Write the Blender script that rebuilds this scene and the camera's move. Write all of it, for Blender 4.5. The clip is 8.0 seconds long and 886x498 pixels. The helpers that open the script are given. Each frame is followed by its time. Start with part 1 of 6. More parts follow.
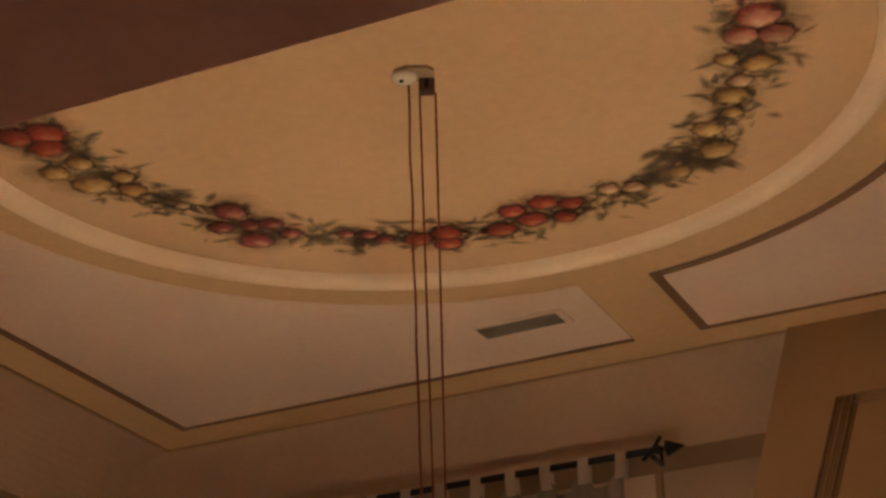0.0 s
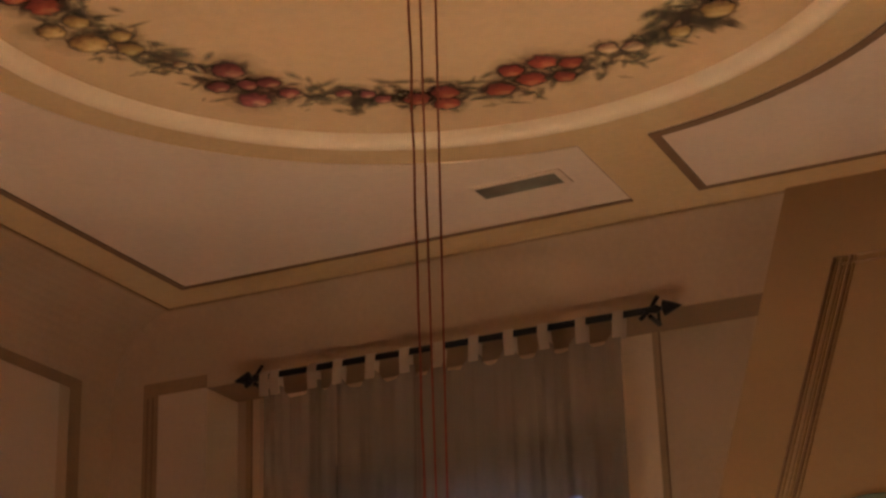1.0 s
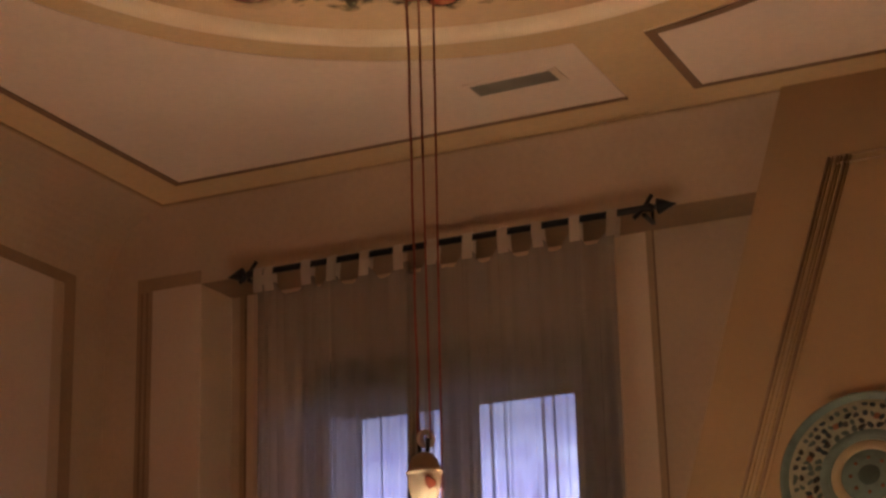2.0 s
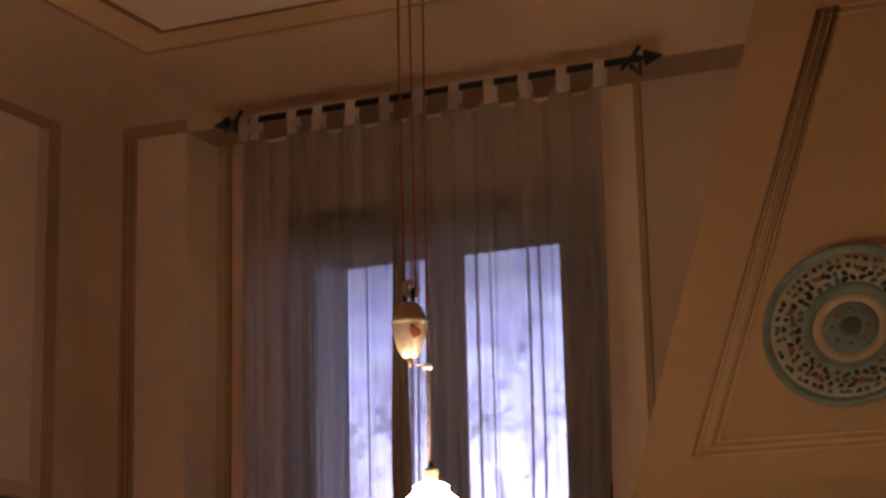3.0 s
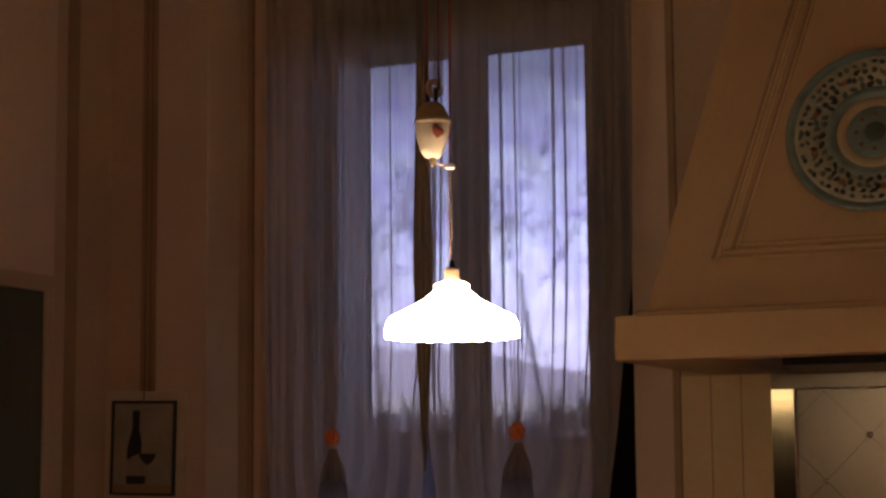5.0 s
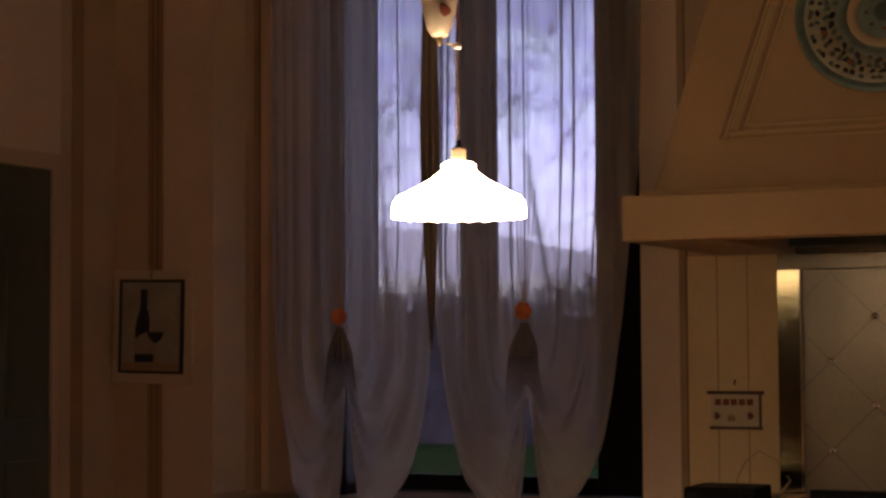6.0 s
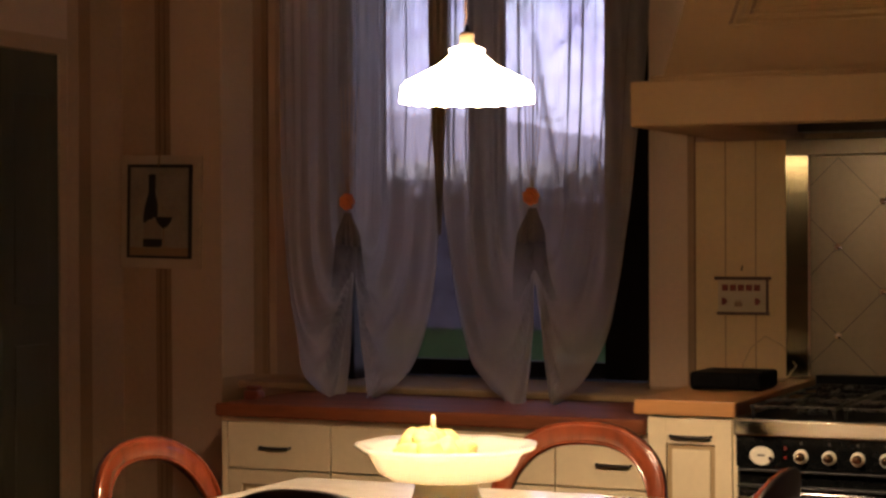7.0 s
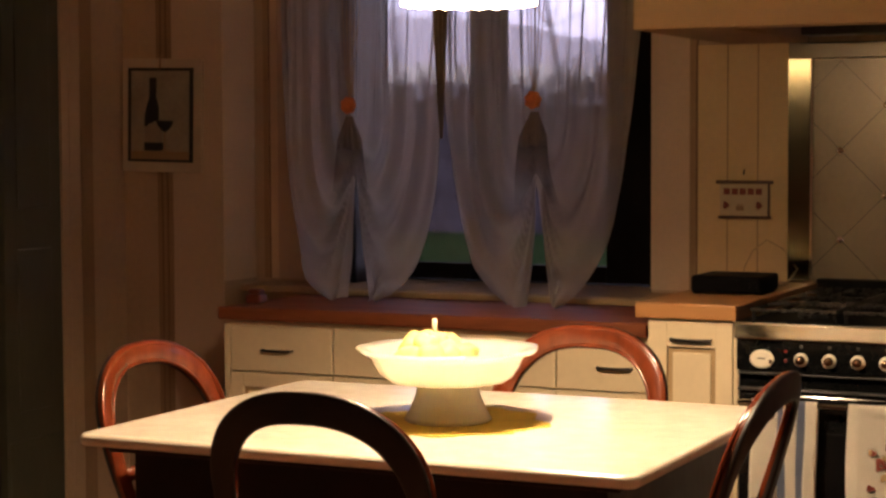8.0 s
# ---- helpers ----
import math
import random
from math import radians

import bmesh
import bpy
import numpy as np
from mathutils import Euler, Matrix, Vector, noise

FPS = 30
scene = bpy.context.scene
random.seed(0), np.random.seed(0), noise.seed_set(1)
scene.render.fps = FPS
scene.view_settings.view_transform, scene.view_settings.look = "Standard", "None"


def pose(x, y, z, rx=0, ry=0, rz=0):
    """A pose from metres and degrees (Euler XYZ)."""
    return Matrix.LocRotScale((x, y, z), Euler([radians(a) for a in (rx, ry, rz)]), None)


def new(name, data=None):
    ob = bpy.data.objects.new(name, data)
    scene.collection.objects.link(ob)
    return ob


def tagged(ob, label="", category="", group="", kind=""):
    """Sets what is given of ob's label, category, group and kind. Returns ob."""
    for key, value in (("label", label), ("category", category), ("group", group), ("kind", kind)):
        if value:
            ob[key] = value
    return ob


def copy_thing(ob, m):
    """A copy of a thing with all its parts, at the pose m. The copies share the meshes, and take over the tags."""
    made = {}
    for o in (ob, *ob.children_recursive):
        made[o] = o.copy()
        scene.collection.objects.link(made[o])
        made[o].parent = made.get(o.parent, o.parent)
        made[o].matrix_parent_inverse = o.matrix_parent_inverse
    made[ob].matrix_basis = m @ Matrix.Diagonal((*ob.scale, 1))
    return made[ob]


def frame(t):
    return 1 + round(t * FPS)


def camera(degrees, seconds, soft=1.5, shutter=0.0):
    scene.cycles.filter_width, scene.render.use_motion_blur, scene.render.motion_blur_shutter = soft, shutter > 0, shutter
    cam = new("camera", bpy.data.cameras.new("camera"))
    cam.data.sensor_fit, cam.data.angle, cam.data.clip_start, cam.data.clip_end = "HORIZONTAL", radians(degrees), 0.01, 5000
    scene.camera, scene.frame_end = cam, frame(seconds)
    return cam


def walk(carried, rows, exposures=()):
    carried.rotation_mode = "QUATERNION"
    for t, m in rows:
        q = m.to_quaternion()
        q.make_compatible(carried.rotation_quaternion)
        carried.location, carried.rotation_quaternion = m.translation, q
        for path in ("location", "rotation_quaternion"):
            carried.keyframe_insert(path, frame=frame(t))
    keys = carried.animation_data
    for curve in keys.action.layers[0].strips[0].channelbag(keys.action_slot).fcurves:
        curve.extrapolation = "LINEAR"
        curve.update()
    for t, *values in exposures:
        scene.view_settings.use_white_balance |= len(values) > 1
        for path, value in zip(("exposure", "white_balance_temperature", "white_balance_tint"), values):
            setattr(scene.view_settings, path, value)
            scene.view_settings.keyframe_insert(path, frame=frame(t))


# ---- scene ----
# ---------------------------------------------------------------- camera
cam = camera(26.73, 8.0, soft=2.7)
YAW = 25.371
PATH = [
    (0.0, 24.957, -1.986, -0.978), (0.3, 23.937, -1.966, -0.947), (0.5, 22.917, -1.953, -0.926), (0.8, 21.414, -1.900, -0.891),
    (1.0, 20.657, -1.864, -0.870), (1.2, 19.940, -1.720, -0.895), (2.3, 16.102, -1.527, -1.049), (2.5, 14.938, -1.438, -1.145),
    (2.8, 13.640, -1.357, -1.245), (3.0, 12.894, -1.303, -1.295), (3.2, 12.167, -1.281, -1.304), (3.5, 11.211, -1.240, -1.300),
    (3.7, 10.603, -1.190, -1.254), (4.0, 9.651, -1.085, -1.139), (4.2, 9.126, -0.977, -0.916), (5.3, 5.806, -0.450, -0.447),
    (5.5, 5.119, -0.470, -0.399), (5.8, 3.849, -0.395, -0.315), (6.0, 3.084, -0.345, -0.262), (6.2, 2.337, -0.325, -0.205),
    (6.5, 1.330, -0.300, -0.125), (6.7, 0.645, -0.285, -0.075), (7.0, -0.435, -0.260, 0.000), (7.2, -1.113, -0.260, 0.028),
    (7.5, -2.068, -0.255, 0.051), (7.8, -2.960, -0.255, 0.060), (8.0, -3.390, -0.255, 0.064)]
walk(cam, [(t, pose(0, 0, 1.45, 90 + p, 0, YAW + y) @ pose(0, 0, 0, 0, 0, r)) for t, p, r, y in PATH],
     exposures=[(0.0, -0.04, 6480, 9), (1.2, 0.02, 6430, 10), (2.5, -0.05, 6400, 14), (3.5, -0.10, 6350, 15), (4.2, -0.33, 6300, 14), (5.3, -0.87, 6400, 11),
                (6.0, -0.89, 6550, 10), (7.0, -0.65, 6960, 11), (7.5, -0.46, 7080, 12), (8.0, -0.41, 7180, 12)])

# ---------------------------------------------------------------- plan, in metres
YB, YF = 6.40, 6.16          # back of the window bay, face of the window wall
XW, XE, YS = -4.33, 1.10, 1.50   # west wall, east wall, south wall (with the wide opening)
ZC, ZS = 3.93, 3.605         # ceiling, soffit of the bay
XBAY = -3.871                # west side of the bay
LX, LY = -1.79, 3.866        # the pendant's axis
RX, RY = -1.86, 3.855        # centre of the ceiling ring

# ---------------------------------------------------------------- world and lamps
world = bpy.data.worlds.new("dusk")
scene.world = world
world.use_nodes = True
wn, wl = world.node_tree.nodes, world.node_tree.links
sky = wn.new("ShaderNodeTexSky")
sky.sky_type, sky.sun_disc, sky.sun_elevation, sky.sun_rotation = "NISHITA", False, radians(2), radians(200)
wtc = wn.new("ShaderNodeTexCoord")
wmap = wn.new("ShaderNodeMapping")
wmap.inputs["Scale"].default_value = (6, 6, 13)
wmap.inputs["Location"].default_value = (1.35, 0.4, 2.2)
wno = wn.new("ShaderNodeTexNoise")
wno.inputs["Scale"].default_value, wno.inputs["Detail"].default_value = 5.4, 5
wra = wn.new("ShaderNodeValToRGB")
wra.color_ramp.elements[0].position, wra.color_ramp.elements[0].color = 0.34, (0.29, 0.27, 0.76, 1)
wra.color_ramp.elements[1].position, wra.color_ramp.elements[1].color = 0.68, (0.525, 0.58, 1.0, 1)
wmix = wn.new("ShaderNodeMixRGB")
wmix.inputs["Fac"].default_value = 0.06
wbg = wn["Background"]
wbg.inputs["Strength"].default_value = 5.7
wl.new(wtc.outputs["Generated"], wmap.inputs["Vector"])
wl.new(wmap.outputs["Vector"], wno.inputs["Vector"])
wl.new(wno.outputs["Fac"], wra.inputs["Fac"])
wl.new(wra.outputs["Color"], wmix.inputs["Color1"])
wl.new(sky.outputs["Color"], wmix.inputs["Color2"])
wsep, wgr, wmul = wn.new("ShaderNodeSeparateXYZ"), wn.new("ShaderNodeMapRange"), wn.new("ShaderNodeMixRGB")
wgr.inputs["From Min"].default_value, wgr.inputs["From Max"].default_value = 0.118, 0.212
wgr.inputs["To Min"].default_value, wgr.inputs["To Max"].default_value = 1.0, 0.17
wmul.blend_type, wmul.inputs["Fac"].default_value = "MULTIPLY", 1.0
wl.new(wtc.outputs["Generated"], wsep.inputs[0])
wl.new(wsep.outputs["Z"], wgr.inputs["Value"])
wlow, wpale = wn.new("ShaderNodeMapRange"), wn.new("ShaderNodeMixRGB")
wlow.inputs["From Min"].default_value, wlow.inputs["From Max"].default_value = 0.04, 0.13
wlow.inputs["To Min"].default_value, wlow.inputs["To Max"].default_value = 0.62, 0.0
wpale.inputs["Color2"].default_value = (0.56, 0.55, 0.72, 1)
wl.new(wsep.outputs["Z"], wlow.inputs["Value"])
wl.new(wlow.outputs[0], wpale.inputs["Fac"])
wl.new(wmix.outputs["Color"], wpale.inputs["Color1"])
whigh, wgrey = wn.new("ShaderNodeMapRange"), wn.new("ShaderNodeMixRGB")
whigh.inputs["From Min"].default_value, whigh.inputs["From Max"].default_value = 0.24, 0.40
wgrey.inputs["Color2"].default_value = (0.46, 0.43, 0.52, 1)
wl.new(wsep.outputs["Z"], whigh.inputs["Value"])
wl.new(whigh.outputs[0], wgrey.inputs["Fac"])
wl.new(wpale.outputs["Color"], wgrey.inputs["Color1"])
wl.new(wgrey.outputs["Color"], wmul.inputs["Color1"])
wl.new(wgr.outputs[0], wmul.inputs["Color2"])
wside, weast = wn.new("ShaderNodeMapRange"), wn.new("ShaderNodeMixRGB")
wside.inputs["From Min"].default_value, wside.inputs["From Max"].default_value = -0.55, -0.20
wside.inputs["To Min"].default_value, wside.inputs["To Max"].default_value = 0.45, 1.78
weast.blend_type, weast.inputs["Fac"].default_value = "MULTIPLY", 1.0
wl.new(wsep.outputs["X"], wside.inputs["Value"])
wl.new(wmul.outputs["Color"], weast.inputs["Color1"])
wl.new(wside.outputs[0], weast.inputs["Color2"])
wl.new(weast.outputs["Color"], wbg.inputs["Color"])

LAMP_COLOUR = (1.0, 0.735, 0.48)
SHADE_GLOW = 70.0
bulb = bpy.data.lights.new("bulb_light", "POINT")
bulb.energy, bulb.color, bulb.shadow_soft_size = 165, LAMP_COLOUR, 0.035
new("bulb_light", bulb).matrix_world = pose(LX, LY, 1.826)


# ---------------------------------------------------------------- materials
def material(name, colour, rough=0.6, metal=0.0, spread=0.12, scale=6.0, fine=60.0, bump=0.15, stretch=(1, 1, 1),
             second=None, coat=0.0, objvar=0.0, spec=0.5):
    """A surface with stains (scale) and grain (fine); second: the colour of the stains."""
    m = bpy.data.materials.new(name)
    m.use_nodes = True
    n, l = m.node_tree.nodes, m.node_tree.links
    b = n["Principled BSDF"]
    tc, mp = n.new("ShaderNodeTexCoord"), n.new("ShaderNodeMapping")
    mp.inputs["Scale"].default_value = stretch
    l.new(tc.outputs["Object"], mp.inputs["Vector"])
    big, small = n.new("ShaderNodeTexNoise"), n.new("ShaderNodeTexNoise")
    big.inputs["Scale"].default_value, big.inputs["Detail"].default_value = scale, 4
    small.inputs["Scale"].default_value, small.inputs["Detail"].default_value = fine, 6
    for q in (big, small):
        l.new(mp.outputs["Vector"], q.inputs["Vector"])
    ramp = n.new("ShaderNodeValToRGB")
    c = Vector(colour)
    d = Vector(second) if second else c * (1 - 2.2 * spread)
    ramp.color_ramp.elements[0].position, ramp.color_ramp.elements[0].color = 0.30, (*d, 1)
    ramp.color_ramp.elements[1].position, ramp.color_ramp.elements[1].color = 0.62, (*c, 1)
    add = n.new("ShaderNodeMath")
    add.operation = "MULTIPLY_ADD"
    add.inputs[1].default_value = 0.35
    l.new(small.outputs["Fac"], add.inputs[0])
    half = n.new("ShaderNodeMath")
    half.operation = "MULTIPLY"
    half.inputs[1].default_value = 0.65
    l.new(big.outputs["Fac"], half.inputs[0])
    l.new(half.outputs[0], add.inputs[2])
    l.new(add.outputs[0], ramp.inputs["Fac"])
    out = ramp.outputs["Color"]
    if objvar:
        info, hsv = n.new("ShaderNodeObjectInfo"), n.new("ShaderNodeHueSaturation")
        ma = n.new("ShaderNodeMapRange")
        ma.inputs["To Min"].default_value, ma.inputs["To Max"].default_value = 1 - objvar, 1 + objvar
        l.new(info.outputs["Random"], ma.inputs["Value"])
        l.new(ma.outputs[0], hsv.inputs["Value"])
        l.new(out, hsv.inputs["Color"])
        out = hsv.outputs["Color"]
    l.new(out, b.inputs["Base Color"])
    b.inputs["Metallic"].default_value = metal
    mr = n.new("ShaderNodeMapRange")
    mr.inputs["To Min"].default_value, mr.inputs["To Max"].default_value = max(rough - 0.08, 0.02), min(rough + 0.1, 1)
    l.new(small.outputs["Fac"], mr.inputs["Value"])
    l.new(mr.outputs[0], b.inputs["Roughness"])
    b.inputs["Coat Weight"].default_value = coat
    b.inputs["Specular IOR Level"].default_value = spec
    b.inputs["Coat Roughness"].default_value = 0.12
    if bump:
        bp = n.new("ShaderNodeBump")
        bp.inputs["Strength"].default_value, bp.inputs["Distance"].default_value = bump, 0.004
        l.new(add.outputs[0], bp.inputs["Height"])
        l.new(bp.outputs["Normal"], b.inputs["Normal"])
    return m


M_WALL = material("wall_paint", (0.45, 0.322, 0.218), 0.85, spread=0.09, scale=1.6, fine=45, bump=0.12)
M_PANEL = material("wall_panel_paint", (0.525, 0.392, 0.295), 0.85, spread=0.06, scale=1.3, fine=50, bump=0.1)
M_TRIM_AND_LIT = material("pale_trim_and_lit_reveal", (0.64, 0.475, 0.33), 0.8, spread=0.06, scale=3, fine=60, bump=0.08)
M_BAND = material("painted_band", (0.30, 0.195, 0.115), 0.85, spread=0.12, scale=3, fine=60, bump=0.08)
M_CEIL = material("ceiling_paint", (0.635, 0.455, 0.25), 0.88, spread=0.09, scale=1.2, fine=30, bump=0.1)
M_CEILPANEL = material("ceiling_panel_paint", (0.75, 0.615, 0.50), 0.88, spread=0.06, scale=1.5, fine=30, bump=0.1)
M_MEDAL = material("ceiling_medallion_paint", (0.66, 0.47, 0.275), 0.88, spread=0.08, scale=1.0, fine=25, bump=0.1)
M_RING = material("ring_stucco", (0.84, 0.70, 0.505), 0.8, spread=0.05, scale=4, fine=50)
M_LINE = material("painted_line", (0.215, 0.13, 0.078), 0.85, spread=0.12, scale=5, fine=70, bump=0.05)
M_LINE_SOFT = material("faded_painted_line", (0.36, 0.24, 0.14), 0.85, spread=0.1, scale=5, fine=70, bump=0.05)
M_HOOD = material("hood_plaster", (0.338, 0.216, 0.108), 0.8, spread=0.06, scale=2.0, fine=45, bump=0.12)
M_BOARD = material("cream_board_paint", (0.66, 0.485, 0.255), 0.7, spread=0.06, scale=4, fine=50, bump=0.08)
M_FLOOR = material("terracotta", (0.33, 0.15, 0.09), 0.55, spread=0.15, scale=5, fine=40, objvar=0.15)
# dark colour stands in for an unlit room and holds back bounce
M_DARKROOM = material("darkened_wall", (0.10, 0.075, 0.06), 0.9, spread=0.1, scale=2, fine=40)
M_HEADER = material("opening_plaster", (0.435, 0.262, 0.225), 0.9, spread=0.1, scale=2.5, fine=40)
M_DOOR = material("dark_door_paint", (0.076, 0.079, 0.054), 0.5, spread=0.18, scale=4, fine=60, stretch=(1, 1, 0.2))
M_IRON = material("black_iron", (0.012, 0.013, 0.015), 0.45, 0.6, spread=0.2, scale=20, fine=90)
M_WINWOOD = material("dark_window_wood", (0.008, 0.005, 0.004), 0.65, spread=0.2, scale=6, fine=50, stretch=(3, 3, 0.4), spec=0.12)
M_LINING = material("polished_dark_wood", (0.020, 0.012, 0.008), 0.34, spread=0.2, scale=6, fine=50, stretch=(3, 3, 0.4), bump=0.03, spec=0.16)
M_COUNTER = material("red_brown_counter_wood", (0.23, 0.070, 0.030), 0.62, spread=0.2, scale=4, fine=26, stretch=(0.5, 5, 5), spec=0.2)
M_BLOCK = material("honey_butcher_block", (0.48, 0.23, 0.085), 0.42, spread=0.14, scale=4, fine=26, stretch=(0.5, 6, 6), coat=0.15)
M_CREAM = material("cream_lacquer", (0.73, 0.62, 0.43), 0.45, spread=0.05, scale=5, fine=50, bump=0.05)
M_GROOVE = material("brownish_cream", (0.42, 0.30, 0.16), 0.6, spread=0.12, scale=9, fine=60)
M_MAHOG = material("polished_mahogany", (0.185, 0.037, 0.014), 0.20, spread=0.26, scale=12, fine=45, stretch=(1, 1, 0.4), coat=0.7)
M_DARKBACK = material("near_black_rear_wood", (0.013, 0.009, 0.008), 0.42, spread=0.2, scale=8, fine=50, stretch=(1, 1, 0.4), spec=0.35)
M_SEAT = material("brown_leather", (0.12, 0.05, 0.03), 0.5, spread=0.15, scale=8, fine=120)
M_MARBLE = material("white_marble", (0.80, 0.76, 0.66), 0.16, spread=0.04, scale=3.2, fine=18, bump=0.02, second=(0.70, 0.64, 0.52))
M_TABLEWOOD = material("dark_table_wood", (0.013, 0.007, 0.006), 0.4, spread=0.2, scale=6, fine=40, stretch=(1, 1, 0.4), spec=0.25)
M_CERAMIC = material("white_ceramic", (0.82, 0.78, 0.68), 0.2, spread=0.03, scale=6, fine=40, bump=0.02, coat=0.3)
M_PORCELAIN = material("white_porcelain", (0.84, 0.79, 0.66), 0.2, spread=0.03, scale=6, fine=40, bump=0.02, coat=0.3)
pb = M_PORCELAIN.node_tree.nodes["Principled BSDF"]
pb.inputs["Subsurface Weight"].default_value, pb.inputs["Subsurface Scale"].default_value = 0.9, 0.12
pb.inputs["Subsurface Radius"].default_value = (1.0, 0.92, 0.75)
pn, pl = M_PORCELAIN.node_tree.nodes, M_PORCELAIN.node_tree.links
thin, thin_mix = pn.new("ShaderNodeBsdfTranslucent"), pn.new("ShaderNodeMixShader")
thin.inputs["Color"].default_value, thin_mix.inputs["Fac"].default_value = (0.95, 0.86, 0.66, 1), 0.26
pl.new(pb.outputs[0], thin_mix.inputs[1])
pl.new(thin.outputs[0], thin_mix.inputs[2])
pl.new(thin_mix.outputs[0], pn["Material Output"].inputs["Surface"])
M_WEIGHTCAP = material("brown_ceramic", (0.40, 0.29, 0.19), 0.4, spread=0.1, scale=12, fine=60, coat=0.3)
M_WEIGHT = material("cream_earthenware", (0.50, 0.43, 0.325), 0.35, spread=0.05, scale=14, fine=60, bump=0.02, coat=0.2)
M_REDPAINT = material("red_glaze", (0.19, 0.042, 0.022), 0.35, spread=0.2, scale=40, fine=90)
M_FRUIT = material("yellow_fruit", (0.86, 0.70, 0.26), 0.5, spread=0.1, scale=14, fine=90, bump=0.3, objvar=0.1)
M_WAX = material("candle_wax", (0.86, 0.82, 0.66), 0.5, spread=0.03, scale=14, fine=60)
M_MAT = material("yellow_mat_cloth", (0.66, 0.48, 0.08), 0.9, spread=0.12, scale=10, fine=160, bump=0.4)
M_STEEL = material("brushed_steel", (0.46, 0.44, 0.40), 0.15, 1.0, spread=0.08, scale=4, fine=70, stretch=(0.2, 1, 8), bump=0.05)
M_NOSING = material("brushed_steel_front", (0.55, 0.52, 0.47), 0.07, 1.0, spread=0.10, scale=3, fine=90, stretch=(0.15, 1, 10), bump=0.04)
M_STRIP = material("rolled_steel", (0.068, 0.058, 0.034), 0.12, 1.0, spread=0.08, scale=4, fine=70, stretch=(0.2, 1, 8), bump=0.0)
M_SPLASH = material("steel_splashback", (0.172, 0.143, 0.100), 0.31, 0.75, spread=0.09, scale=3, fine=50, bump=0.05)
M_DARKSTEEL = material("dark_steel", (0.10, 0.10, 0.09), 0.3, 0.9, spread=0.15, scale=6, fine=60)
M_ENAMEL = material("black_enamel", (0.006, 0.0065, 0.007), 0.10, spread=0.2, scale=8, fine=60, bump=0.01, spec=0.2)
M_HOB = material("matt_black_hob", (0.006, 0.0065, 0.007), 0.6, spread=0.2, scale=8, fine=60, bump=0.03, spec=0.04)
M_CASTIRON = material("cast_iron", (0.008, 0.008, 0.0085), 0.27, 0.0, spread=0.2, scale=20, fine=120, spec=0.6)
M_CHROME = material("chrome", (0.62, 0.60, 0.55), 0.12, 1.0, spread=0.05, scale=20, fine=80, bump=0.0)
M_STUD = material("worn_steel_stud", (0.88, 0.82, 0.74), 0.15, 1.0, spread=0.05, scale=20, fine=80, bump=0.0)
M_KNOB = material("bronzed_knob", (0.34, 0.24, 0.17), 0.16, 1.0, spread=0.08, scale=20, fine=80, bump=0.0)
M_BLACKPLASTIC = material("black_plastic", (0.004, 0.004, 0.0045), 0.5, spread=0.15, scale=20, fine=120, spec=0.03)
M_DIAL = material("cream_dial", (0.78, 0.74, 0.62), 0.35, spread=0.05, scale=20, fine=80)
M_LED = material("red_indicator", (0.22, 0.012, 0.008), 0.3, spread=0.1, scale=30, fine=80)
M_TOWEL = material("white_towel", (0.92, 0.88, 0.80), 0.95, spread=0.03, scale=14, fine=220, bump=0.15)
M_TOWELBLUE = material("blue_towel_stripe", (0.20, 0.24, 0.36), 0.95, spread=0.1, scale=14, fine=220, bump=0.15)
M_PLATE_GREEN = material("sea_green_glaze", (0.115, 0.165, 0.150), 0.08, spread=0.16, scale=16, fine=60, bump=0.03, coat=0.9)
M_PLATE_BAND = material("worn_sea_green_glaze", (0.105, 0.145, 0.125), 0.4, spread=0.18, scale=22, fine=70, coat=0.1)
M_PLATE_CREAM = material("cream_glaze", (0.245, 0.235, 0.165), 0.5, spread=0.16, scale=30, fine=60, coat=0.0)
M_PLATE_BLUE = material("dark_blue_glaze", (0.016, 0.027, 0.034), 0.2, spread=0.2, scale=30, fine=80, coat=0.4)
M_PLATE_LEAF = material("dark_green_glaze", (0.030, 0.055, 0.042), 0.3, spread=0.2, scale=30, fine=80, coat=0.2)
M_PLATE_RUST = material("rust_glaze", (0.20, 0.085, 0.045), 0.2, spread=0.2, scale=30, fine=80, coat=0.4)
M_PLATE_SAND = material("sand_glaze", (0.31, 0.245, 0.145), 0.45, spread=0.08, scale=20, fine=80, coat=0.15)
M_FRAME = material("pale_picture_mount", (0.48, 0.38, 0.28), 0.7, spread=0.06, scale=10, fine=90)
M_PRINT = material("grey_print_paper", (0.30, 0.26, 0.20), 0.6, spread=0.15, scale=9, fine=60)
M_LABEL = material("dull_label_paper", (0.26, 0.20, 0.15), 0.6, spread=0.12, scale=9, fine=60)
M_INK = material("black_ink", (0.012, 0.011, 0.012), 0.5, spread=0.15, scale=14, fine=80)
M_CORD = material("dark_red_cord", (0.25, 0.058, 0.034), 0.8, spread=0.2, scale=60, fine=300, bump=0.4)
M_PINKCORD = material("pale_twisted_cord", (0.30, 0.19, 0.145), 0.8, spread=0.3, scale=120, fine=300, bump=0.4)
M_ORANGE = material("orange_felt", (0.62, 0.16, 0.04), 0.9, spread=0.12, scale=30, fine=150)
M_CLOTHSIGN = material("linen", (0.52, 0.43, 0.29), 0.95, spread=0.06, scale=20, fine=200, bump=0.4)
M_STITCH = material("red_stitching", (0.22, 0.055, 0.045), 0.9, spread=0.15, scale=40, fine=200)
